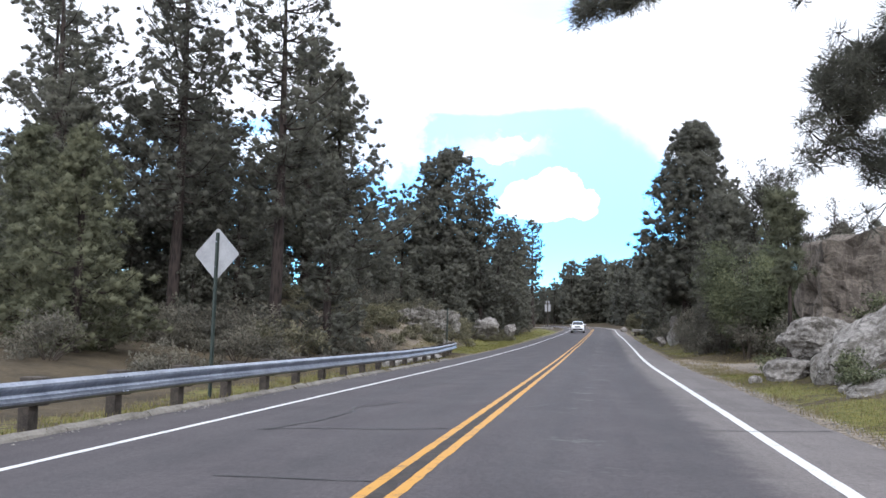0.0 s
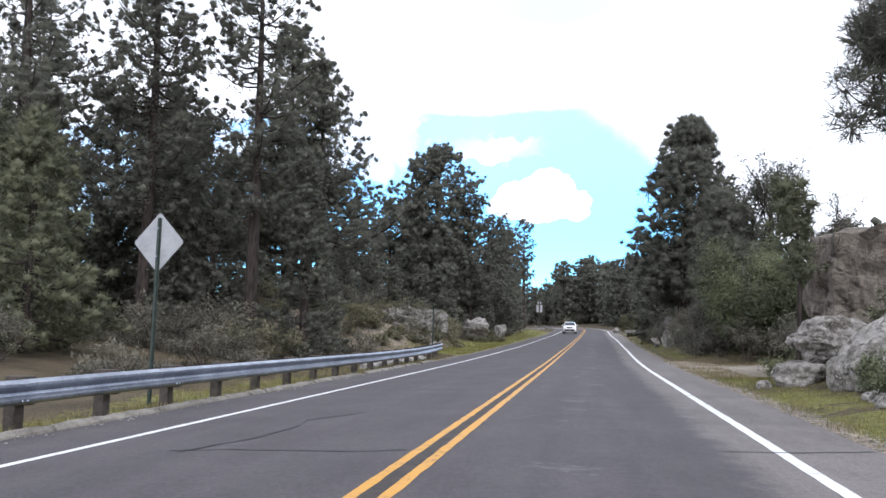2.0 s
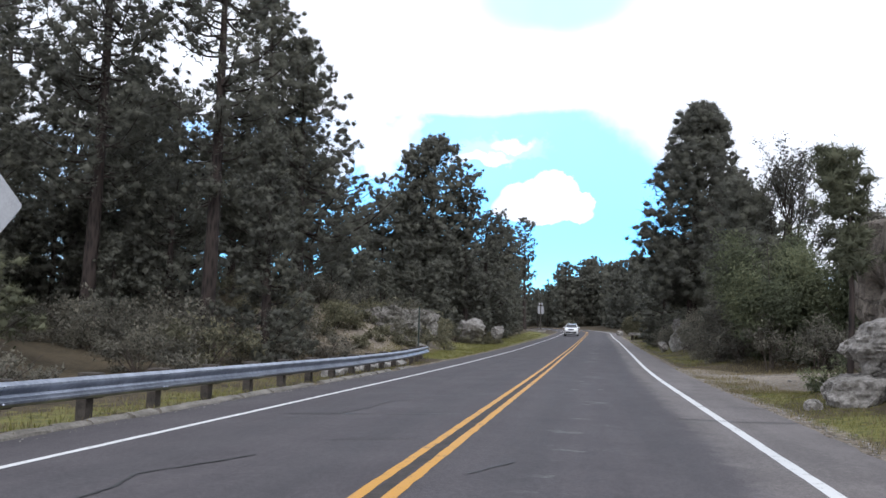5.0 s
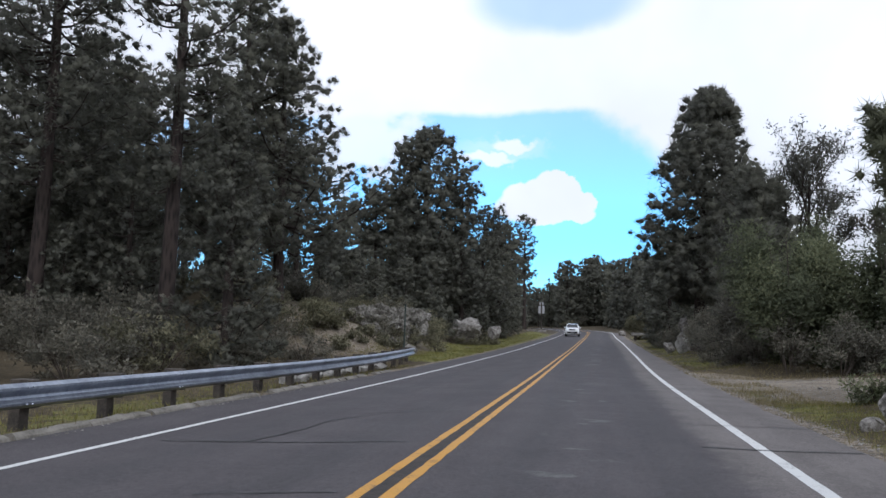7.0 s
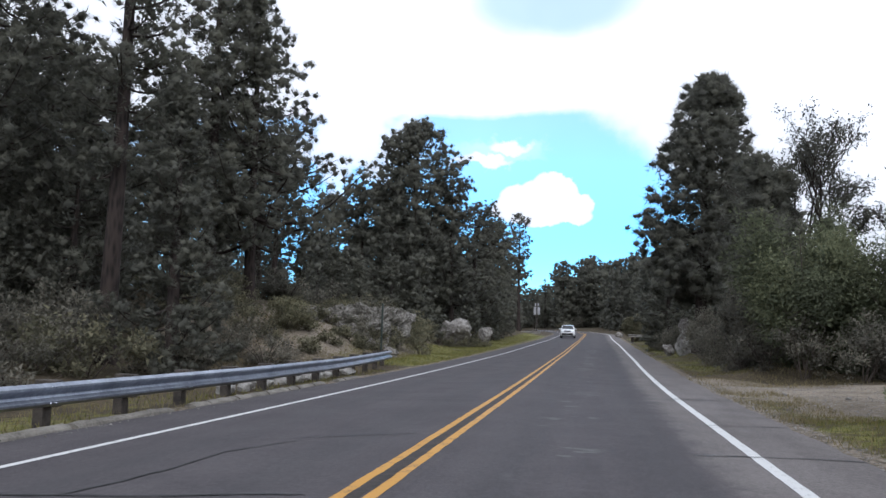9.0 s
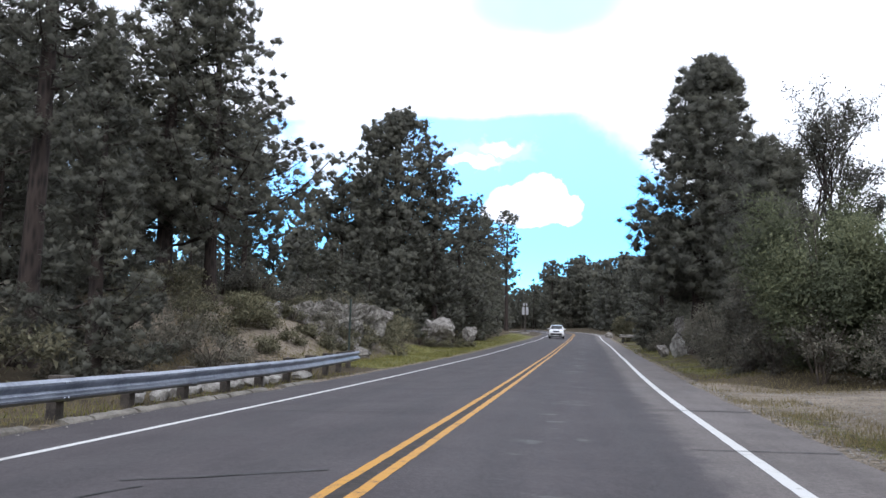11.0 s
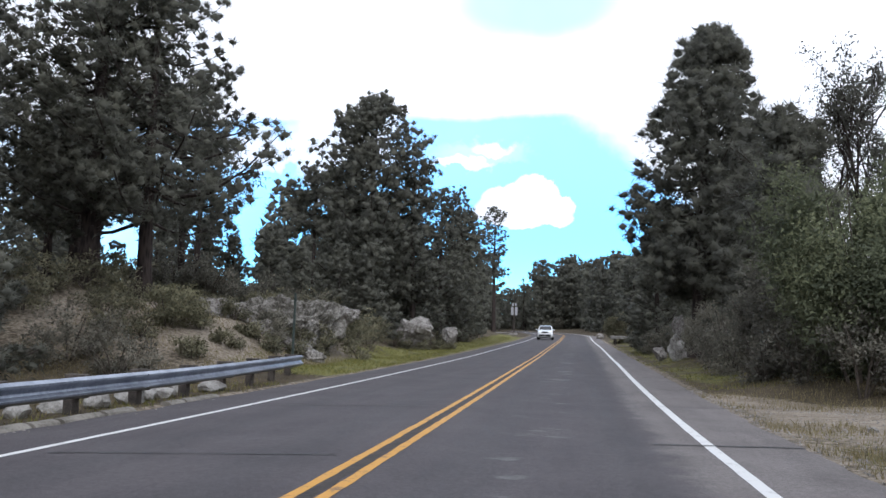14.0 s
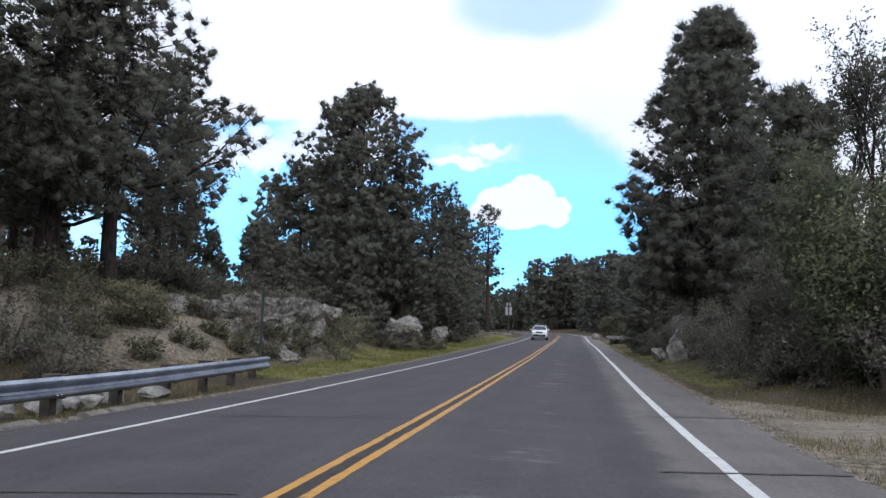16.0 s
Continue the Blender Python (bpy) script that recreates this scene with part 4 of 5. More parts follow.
def pine(x, y, h, base, rad, seed, label, shape="pine", trunk=None, density=1.0, blades=50, puff=0.35, material=None, lean=(0, 0), name="pine_tree", limb_tilt=0.15, z=None, fill=None, limbs=(3, 6), clump_from=0.34, uneven=0.8, long_=0.94, droop=0.18, turn=None):
    """A pine: tapered trunk, whorled limbs and a crown of needle clumps. base: height where the crown begins; rad: its reach."""
    rs = np.random.RandomState(seed)
    coarse = blades < 20
    if y > 66 and not coarse:
        blades = 26
    fill = fill if fill is not None else (1.0 if label == DENSE else 0.1)
    z = lay1(x, y) if z is None else z
    tree = empty(name, pose(x, y, z - 0.05, lean[0], lean[1], rs.uniform(0, 360) if turn is None else turn), label, "tree", "roadside trees")
    tr = trunk or h * 0.018 + 0.06
    verts, faces = [], []
    bend = rs.normal(0, 0.012 * h, 2)
    spine, radii = [], []
    for i in range(13):
        t = i / 12
        spine.append(np.array((bend[0] * math.sin(t * 3.0), bend[1] * math.sin(t * 2.3), h * t * 0.985)))
        radii.append(tr * (1.35 if i == 0 else 1.0) * (1 - t) ** 0.8 + 0.015)
    tube(spine, radii, 9, verts, faces)
    raw("trunk", verts, faces, M_BARK, tree, smooth=True)

    def trunk_at(zz):
        k = min(max(zz / h * 12, 0), 11.99)
        i = int(k)
        return spine[i] + (k - i) * (spine[i + 1] - spine[i])

    def reach(t):
        if not isinstance(shape, str):
            return float(np.interp(t, np.linspace(0, 1, len(shape)), shape))
        if shape == "cone":
            return (1 - t) ** 0.75 * 0.95 + 0.08
        if shape == "spire":
            return max(1 - t, 0.004) ** 0.36
        if shape == "dome":
            return max(1 - t, 0.004) ** 0.55 * min(1.0, 0.8 + t)
        if shape == "column":
            return max(1 - t, 0.01) ** 0.42 * min(1.0, 0.75 + t)
        if shape == "flat":
            return 0.75 + 0.25 * math.sin(math.pi * t)
        return 0.45 + 0.6 * math.sin(math.pi * (0.18 + 0.72 * t)) ** 1.0 - 0.15 * t
    turns = rs.uniform(0, 6.28, 4)

    def lobe(az, t):
        """Uneven outline of the crown."""
        return 0.92 + uneven * (0.16 * math.sin(2 * az + 9 * t + turns[0]) + 0.12 * math.sin(3 * az - 17 * t + turns[1]) + 0.08 * math.sin(5 * az + 29 * t + turns[2]))
    lv, lf, centres, sizes, tones, inner = [], [], [], [], [], []
    zz = base
    gap = 0.62 * (0.5 + 0.5 * puff / 0.36) / density
    while zz < h * 0.985:
        t = (zz - base) / max(h - base, 0.1)
        for _ in range(rs.randint(*limbs)):
            az = rs.uniform(0, 2 * math.pi)
            length = rad * reach(t) * lobe(az, t) * rs.uniform(0.66, 1.02)
            tip_up = limb_tilt + 0.5 * t + rs.normal(0, 0.12)
            p0 = trunk_at(zz + rs.uniform(-0.2, 0.2))
            pts = []
            for k in range(5):
                f = k / 4
                pts.append(p0 + np.array((math.cos(az) * length * f, math.sin(az) * length * f, length * (tip_up * f - droop * math.sin(math.pi * f)))))
            r0 = 0.018 + 0.014 * length
            tube(pts, [r0 * (1 - 0.8 * k / 4) for k in range(5)], 4, lv, lf)
            tone = rs.uniform(0.25, 0.65)
            number = max(3, int(round(length * 3.1 * density)))
            for k in range(number):
                f = clump_from + (1 - clump_from) * (k + rs.uniform(0.2, 0.8)) / number
                i = min(int(f * 4), 3)
                q = pts[i] + (f * 4 - i) * (pts[i + 1] - pts[i])
                spread = 0.09 * length + 0.3 * puff
                centres.append(q + np.clip(rs.normal(0, 1, 3), -1.4, 1.4) * np.array((spread, spread, spread * 0.4)))
                sizes.append(puff * rs.uniform(0.7, 1.25))
                tones.append(tone + rs.normal(0, 0.1))
            if t < 0.93 and not coarse:
                for k in range(3):
                    centres.append(pts[4] + rs.normal(0, 1, 3) * np.array((0.8, 0.8, 0.35)) * puff - np.array((math.cos(az), math.sin(az), 0)) * puff * 0.6)
                    sizes.append(puff * rs.uniform(0.75, 1.1))
                    tones.append(tone + rs.normal(0, 0.1))
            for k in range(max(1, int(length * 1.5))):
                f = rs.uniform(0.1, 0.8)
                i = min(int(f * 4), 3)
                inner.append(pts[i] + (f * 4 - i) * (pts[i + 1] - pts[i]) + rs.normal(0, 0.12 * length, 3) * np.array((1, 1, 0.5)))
        zz += gap * rs.uniform(0.7, 1.3)
    for _ in range(int(fill * 1.3 * 2 * math.pi * rad * 0.75 * (h - base) * 0.75)):
        t = rs.uniform(0, 1) ** 1.15
        az = rs.uniform(0, 2 * math.pi)
        k = rad * reach(t) * lobe(az, t) * rs.uniform(0.6, 0.96)
        centres.append(trunk_at(base + t * (h - base)) + np.array((math.cos(az) * k, math.sin(az) * k, k * (limb_tilt + 0.4 * t) * 0.6)))
        sizes.append(puff * rs.uniform(0.8, 1.35))
        tones.append(rs.uniform(0.15, 0.75))
        if rs.rand() < 0.6:
            inner.append(trunk_at(base + t * (h - base)) + np.array((math.cos(az) * k, math.sin(az) * k, 0)) * 0.6)
    for _ in range(4):
        centres.append(trunk_at(h) + rs.normal(0, 0.25, 3))
        sizes.append(puff)
        tones.append(0.5)
    raw("branchwork", lv, lf, M_BARK, tree)["kind"] = "stuff"
    # needles near the limbs get lower tones, a painted shade within the crown
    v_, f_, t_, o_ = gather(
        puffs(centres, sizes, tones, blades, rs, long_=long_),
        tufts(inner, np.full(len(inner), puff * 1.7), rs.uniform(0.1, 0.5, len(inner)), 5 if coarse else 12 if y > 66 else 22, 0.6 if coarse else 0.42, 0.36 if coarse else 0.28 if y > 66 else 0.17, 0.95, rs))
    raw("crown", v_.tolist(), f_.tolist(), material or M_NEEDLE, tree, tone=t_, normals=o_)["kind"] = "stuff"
    return tree


def shrub(x, y, w, d, h, seed, label, material, count=None, leaf=0.13, name="shrub", z=None, open_=0.0, blades=30):
    """A bush: forking stems and leaves in lumpy clumps with gaps."""
    rs = np.random.RandomState(seed)
    z = lay1(x, y) if z is None else z
    plant = empty(name, pose(x, y, z - 0.04), label, "shrub", "roadside shrubs")
    sv, sf, centres, sizes, tones = [], [], [], [], []
    stems = rs.randint(6, 10)
    for k in range(stems):
        az, out = rs.uniform(0, 2 * math.pi), math.sqrt(rs.uniform(0.02, 0.8))
        tip = np.array((math.cos(az) * w * out, math.sin(az) * d * out, h * (0.9 - 0.45 * out * out) * rs.uniform(0.75, 1.0)))
        pts = [np.array((0.15 * w * math.cos(az) * out, 0.15 * d * math.sin(az) * out, 0.0)), tip * np.array((0.45, 0.45, 0.5)), tip]
        tube(pts, [0.016 + 0.005 * h, 0.010 + 0.003 * h, 0.006], 5, sv, sf)
    number = count or int(32 * max(1, w * d) * max(1, h * 0.7))
    clump = 0.15 + 0.045 * h
    lobes = []
    for k in range(rs.randint(7, 11) + int(w * d)):
        az, out = rs.uniform(0, 2 * math.pi), math.sqrt(rs.uniform(0, 1)) * 0.72
        up = rs.uniform(0.08, 0.82) * (1 - 0.45 * out * out)
        lobes.append((np.array((math.cos(az) * w * out, math.sin(az) * d * out, h * up)), rs.uniform(0.2, 0.44), rs.uniform(0.1, 0.75)))
    for k in range(number):
        mid, size, tone = lobes[k % len(lobes)]
        dvec = rs.normal(0, 1, 3)
        dvec /= np.linalg.norm(dvec)
        rr = size * rs.uniform(0.45 - 0.2 * open_, 1.05)
        c = mid + dvec * rr * np.array((w, d, 0.75 * h))
        c[2] = max(c[2], 0.05 + 0.1 * rs.rand())
        centres.append(c)
        sizes.append(rs.uniform(0.7, 1.3) * clump)
        # tone also rises towards each lobe's top: light from above put into the colour
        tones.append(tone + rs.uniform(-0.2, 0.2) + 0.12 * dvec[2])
    raw("stemwork", sv, sf, M_TWIG, plant)["kind"] = "stuff"
    # inner leaves take low tones, painting the shade inside the bush
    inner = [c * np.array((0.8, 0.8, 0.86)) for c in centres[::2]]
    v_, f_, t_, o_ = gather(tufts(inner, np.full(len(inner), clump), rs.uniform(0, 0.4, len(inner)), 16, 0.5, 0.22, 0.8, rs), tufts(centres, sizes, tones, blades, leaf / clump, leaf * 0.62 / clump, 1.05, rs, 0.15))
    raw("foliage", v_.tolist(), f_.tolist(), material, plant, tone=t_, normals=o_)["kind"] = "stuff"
    return plant


def thin_tree(x, y, h, seed, label, leaf_material, leaves=1.0, name="bare_tree", start=0.36, wide=0.30, z=None, slim_=0.95):
    """A sparse broadleaf tree: repeatedly forking branches with few small leaves."""
    rs = np.random.RandomState(seed)
    z = lay1(x, y) if z is None else z
    tree = empty(name, pose(x, y, z - 0.05), label, "tree", "roadside trees")
    tv, tf, lv, lf, centres = [], [], [], [], []

    def grow(p, d, length, radius, level):
        pts, rad = [p], [radius]
        for k in range(3):
            d = d + rs.normal(0, 0.10, 3) + np.array((0, 0, 0.05))
            d /= np.linalg.norm(d)
            pts.append(pts[-1] + d * length / 3)
            rad.append(radius * (1 - 0.38 * (k + 1) / 3))
        tube(pts, rad, 6 if level < 2 else 4, tv if level == 0 else lv, tf if level == 0 else lf)
        if level >= 2:
            for q in pts[1:]:
                for _ in range(2):
                    centres.append(q + rs.normal(0, 0.10 * h / 8, 3))
        if level < 5:
            for k in range(rs.randint(2, 5) if level else 6):
                nd = d + rs.normal(0, wide, 3) * np.array((1.15, 1.15, 0.6)) + np.array((0, 0, 0.12))
                nd /= np.linalg.norm(nd)
                grow(pts[-1 - (k % 2)], nd, length * rs.uniform(0.55, 0.82), max(radius * 0.58, 0.010), level + 1)
    grow(np.zeros(3), np.array((0.0, 0.0, 1.0)), h * start, 0.012 * h + 0.03, 0)
    top = max(p[2] for p in lv) / h
    tv, lv, centres = [[(p[0] / top * slim_, p[1] / top * slim_, p[2] / top) for p in q] for q in (tv, lv, centres)]
    raw("trunk", tv, tf, M_TWIG, tree, smooth=True)
    raw("branchwork", lv, lf, M_BARK, tree)["kind"] = "stuff"
    keep = rs.rand(len(centres)) < leaves
    centres = np.array(centres)[keep]
    v_, f_, t_, o_ = tufts(centres, np.full(len(centres), 0.14), rs.uniform(0.0, 0.5, len(centres)), 4, 0.9, 0.5, 1.0, rs)
    raw("foliage", v_.tolist(), f_.tolist(), leaf_material, tree, tone=t_, normals=o_)["kind"] = "stuff"
    return tree


TALL = "tall ponderosa pine with a dark trunk and clumped needles"
DENSE = "dense dark green pine with foliage down to the ground"
YOUNG = "young pine with long pale green needles"
# left of the road, nearest first
pine(-15.6, 24, 7.6, 0.4, 2.9, 101, YOUNG, "cone", None, 1.2, material=M_NEEDLE_PALE, puff=0.25, blades=60, fill=2.2)
pine(-19.93, 27.11, 8.05, 0.4, 3.02, 102, YOUNG, "cone", None, 1.1, material=M_NEEDLE_PALE, puff=0.27, blades=50, fill=1.8)
pine(-13.1, 35.2, 19.6, 6.0, 3.3, 103, TALL, (0.5, 0.6, 0.75, 0.95, 1.0, 1.0, 0.8, 0.4), 0.30, 0.9, puff=0.28, limbs=(2, 5), clump_from=0.5, fill=0.35)
pine(-18.3, 35.2, 20.8, 6.0, 3.3, 104, TALL, (0.8, 0.9, 1.0, 1.0, 0.95, 0.8, 0.5), 0.30, 0.95, puff=0.28, limbs=(3, 6), clump_from=0.4, fill=0.7)
pine(-21.6, 43.2, 14.8 - lay1(-21.6, 43.2), 2.5, 3.4, 131, TALL, "pine", 0.26, 0.9, fill=0.7)
pine(-25.2, 44.0, 14.6 - lay1(-25.2, 44.0), 2.5, 3.4, 132, TALL, "pine", 0.26, 0.9, fill=0.7)
pine(-21.8, 56.0, 13.4 - lay1(-21.8, 56.0), 3.5, 3.4, 133, TALL, "pine", 0.30, 0.85, fill=0.6)
pine(-26.86, 37.7, 20.5, 6.5, 3.5, 105, TALL, "pine", 0.36, 0.5, limbs=(2, 4), clump_from=0.5, fill=0.12)
pine(-28.58, 39.74, 19.5, 7.0, 3.2, 106, TALL, "pine", 0.28, 0.45, limbs=(2, 4), clump_from=0.5, fill=0.12)
pine(-9.9, 33.4, 8.8, 0.4, 2.0, 107, DENSE, "cone", 0.2, 1.35, puff=0.21, blades=54, fill=2.6)
pine(-16.27, 37.91, 7.4, 0.6, 2.8, 108, DENSE, "pine", 0.2, 1.0, puff=0.28, fill=1.3)
pine(-19.45, 40.81, 9.8, 0.9, 3.0, 109, DENSE, "pine", 0.22, 0.95, puff=0.3, fill=1.1)
pine(-23.22, 33.74, 11.8, 0.9, 3.0, 110, DENSE, "pine", 0.22, 0.95, puff=0.29, fill=1.1)
pine(-16.8, 49.4, 20.6 - lay1(-16.8, 49.4), 3.9, 4.0, 111, TALL, (0.7, 0.95, 1.0, 0.92, 0.8, 0.64, 0.45, 0.22), 0.40, 0.95, puff=0.32, fill=0.7, uneven=0.7)
pine(-15.1, 50.6, 18.5 - lay1(-15.1, 50.6), 3.2, 5.2, 112, TALL, (1.08, 1.2, 1.08, 0.8, 0.62, 0.48, 0.32, 0.14), 0.30, 0.95, puff=0.32, fill=0.9, uneven=0.7)
pine(-24.5, 58.0, 9.0, 3.5, 3.0, 118, TALL, "pine", 0.24, 0.9, fill=0.6)
pine(-22.4, 49.41, 12.0, 4.0, 3.2, 113, TALL, "pine", 0.28, 0.8)
pine(-18.6, 62.31, 8.6, 4.2, 2.6, 114, TALL, "pine", 0.2, 0.8)
pine(-20.58, 65, 14.25, 5.28, 3.8, 115, TALL, "pine", 0.22, 0.8)
pine(-27.98, 56.4, 13.0, 4.0, 4.2, 116, TALL, "pine", 0.30, 0.8, fill=0.3)
pine(-34.7, 49.95, 19.93, 3.15, 5.03, 117, TALL, "pine", 0.34, 0.8)
# the group farther along the left verge
pine(-15.9, 84.2, 16.0 - lay1(-15.9, 84.2), 1.5, 3.0, 119, DENSE, "dome", 0.28, 0.95, puff=0.46, fill=1.2)
pine(-12.9, 80.4, 19.4 - lay1(-12.9, 80.4), 1.5, 5.4, 120, DENSE, (0.8, 0.95, 1.0, 1.0, 0.95, 0.86, 0.72, 0.5, 0.2), 0.36, 1.0, puff=0.46, fill=1.2)
pine(-18.6, 83.5, 14.3 - lay1(-18.6, 83.5), 9.6 - lay1(-18.6, 83.5), 2.7, 121, TALL, "flat", 0.20, 1.1, puff=0.46, fill=1.3)
pine(-9.8, 80.59, 13.8, 1.06, 3.5, 122, DENSE, "pine", 0.26, 0.95)
pine(-8.92, 87.58, 12.94, 1.06, 3.29, 123, DENSE, "pine", 0.26, 0.9)
pine(-8.18, 95.1, 12.32, 0.85, 3.08, 124, DENSE, "pine", 0.24, 0.9)
pine(-8.83, 102.62, 11.7, 0.85, 3.19, 125, DENSE, "pine", 0.24, 0.85)
pine(-10.7, 70.6, 6.24, 0.63, 1.8, 126, YOUNG, "cone", 0.10, 1.5, 44, 0.36)
pine(-8.9, 135.2, 17.7, 8.0, 2.3, 127, TALL, "pine", 0.28, 0.7, fill=0.1)
pine(-10.55, 114.45, 10.64, 0.85, 2.98, 128, DENSE, "pine", 0.22, 0.85)
pine(-19.22, 90.8, 6.4, 0.64, 3.2, 129, DENSE, "pine", 0.2, 0.8)
# right of the road
pine(7.75, 60.0, 16.5 - lay1(7.75, 60.0), 3.1, 4.0, 140, DENSE, (0.6, 0.92, 1.0, 0.97, 0.9, 0.8, 0.68, 0.56, 0.42, 0.16), 0.36, 1.05, puff=0.4, fill=2.7, uneven=0.55, lean=(0, 3.2), turn=0)
pine(12.16, 71.99, 13.54, 0.85, 3.38, 141, DENSE, "pine", 0.3, 0.95)
pine(8.85, 48.4, 9.0 - lay1(8.85, 48.4), 0.84, 2.2, 142, DENSE, "column", 0.14, 1.1, puff=0.34, limb_tilt=0.7, fill=1.6, long_=1.25)
pine(7.62, 75.75, 8.05, 0.42, 2.75, 143, DENSE, "cone", 0.2, 1.1)
pine(9.4, 86.5, 8.49, 0.42, 2.76, 144, DENSE, "pine", 0.22, 0.9)
pine(10.9, 98.33, 9.35, 0.43, 2.98, 145, DENSE, "pine", 0.22, 0.9)
pine(6.9, 24.0, 5.2 - lay1(6.9, 24.0), 2.6, 0.55, 146, YOUNG, "flat", 0.06, 1.2, puff=0.22, material=M_NEEDLE_PALE, limb_tilt=0.8, fill=0.6, long_=1.25, blades=70)
thin_tree(11.5, 50.9, 12.2 - lay1(11.5, 50.9), 150, "sparse broadleaf tree with fine upright twigs and small leaves", M_NEEDLE, 0.9)
thin_tree(14.15, 46.73, 7.95, 151, "nearly bare broadleaf tree with fine twigs and few leaves", M_DARKSHRUB, 0.6)
OAK = "leafy olive-green oak bush at the edge of the pull-out"
shrub(8.95, 41.4, 2.5, 2.1, 5.9, 160, OAK, M_LEAF, 1900, 0.085, "oak_bush")
shrub(12.1, 40.4, 2.6, 2.1, 5.7, 161, OAK, M_LEAF, 1700, 0.085, "oak_bush")
shrub(7.7, 45.3, 1.5, 1.8, 3.5, 162, "grey-brown brush at the foot of the oaks", M_DARKSHRUB, 620, 0.08, "roadside_bush")
shrub(6.5, 107.0, 2.0, 1.5, 3.0, 163, "pale yellow-green bush behind the far rail", M_SHRUB, 500, 0.14, "roadside_bush")
shrub(10.5, 43.4, 2.1, 1.7, 6.1, 164, OAK, M_LEAF, 1200, 0.085, "oak_bush")
THICKET = "dark tangled roadside shrub with grey twigs"
for k, (x, y, w_, d_, h_) in enumerate([(7.25, 49.41, 1.47, 2.31, 2.73), (7.47, 53.71, 1.47, 2.31, 2.63), (8.5, 58.01, 1.47, 2.11, 2.53), (9.74, 43.93, 2.09, 1.67, 2.51), (12.97, 42.96, 2.5, 1.67, 2.71), (7.93, 66.61, 1.37, 2.32, 2.32), (7.19, 71.99, 1.27, 2.33, 2.01), (6.88, 78.97, 1.27, 2.65, 1.8), (7.9, 85.42, 1.27, 2.65, 1.7), (8.9, 92.95, 1.49, 2.97, 1.91), (9.6, 101.55, 1.38, 2.13, 1.7), (9.8, 38.6, 1.5, 1.0, 2.2), (7.75, 42, 1.2, 1.0, 2.5), (12.6, 37.9, 1.6, 1.2, 2.5), (11.3, 38.2, 1.4, 0.9, 2.1), (8.4, 39.8, 1.2, 0.9, 2.4), (10.7, 38.8, 1.6, 1.0, 2.3), (7.2, 43.8, 0.9, 0.9, 1.9)]):
    shrub(x, y, w_, d_, h_, 170 + k, THICKET, M_DARKSHRUB, None, 0.085)
SAGE = "grey-green shrub on the stony bank"
for k, (x, y, w_, d_, h_) in enumerate([(-13.6, 46.2, 1.5, 1.0, 1.4), (-8.6, 50.6, 0.6, 0.6, 1.0), (-9.2, 46.8, 0.45, 0.4, 0.5), (-7.9, 51.6, 0.6, 0.7, 1.1), (-15.6, 45.2, 1.3, 1.0, 1.3), (-8.8, 44.6, 0.7, 0.6, 0.7), (-9.9, 44.9, 0.8, 0.7, 0.9), (-8.2, 46.9, 0.5, 0.5, 0.6), (-10.9, 43.2, 0.9, 0.8, 1.1), (-8.9, 42.3, 0.7, 0.7, 0.7), (-12.3, 43.6, 1.1, 0.9, 1.3), (-7.9, 48.6, 0.5, 0.5, 0.7)]):
    shrub(x, y, w_, d_, h_, 300 + k, SAGE, M_SHRUB, None, 0.085)
for k, (x, y, w_, d_, h_) in enumerate([(-13.4, 45.2, 1.4, 1.2, 1.2), (-9.12, 52.32, 0.74, 0.84, 1.16), (-8.4, 54.25, 0.84, 1.26, 1.26), (-8.2, 57.48, 0.95, 1.37, 1.37), (-8.43, 61.24, 1.16, 1.48, 1.58), (-9.3, 65.54, 1.06, 1.5, 1.58), (-7.1, 75.3, 0.5, 0.6, 0.9), (-8.5, 71.9, 0.8, 0.5, 0.85), (-7.5, 72.4, 0.6, 0.5, 0.65), (-6.4, 76.1, 0.45, 0.35, 0.5), (-9.5, 72.6, 0.7, 0.6, 1.3), (-8.17, 84.89, 0.95, 1.38, 1.38), (-8.19, 96.17, 1.27, 2.12, 1.7), (-15.22, 43.5, 1.57, 1.36, 1.2), (-12.19, 56.4, 1.68, 1.68, 1.58), (-13.6, 53.4, 1.5, 1.4, 1.0), (-18.2, 47.4, 1.6, 1.6, 0.9), (-9.61, 67.15, 1.37, 1.48, 1.9), (-11.17, 62.31, 1.69, 1.48, 1.79)]):
    shrub(x, y, w_, d_, h_, 200 + k, SAGE, M_SHRUB, None, 0.085)
for k, (x, y, w_, d_, h_) in enumerate([(-9.4, 19, 1.3, 1.5, 1.3), (-11.08, 27.11, 1.51, 1.61, 1.61), (-9.94, 33.74, 1.44, 1.65, 1.54), (-12.25, 30.91, 1.63, 1.63, 1.83), (-15.35, 31.47, 1.84, 1.84, 2.04), (-9.43, 39.2, 1.35, 1.46, 1.35), (-14, 20.5, 1.6, 1.6, 1.5), (-8.41, 25.02, 0.9, 1.2, 0.9)]):
    shrub(x, y, w_, d_, h_, 230 + k, "dusky understorey shrub among the pines", M_DARKSHRUB, None, 0.085)
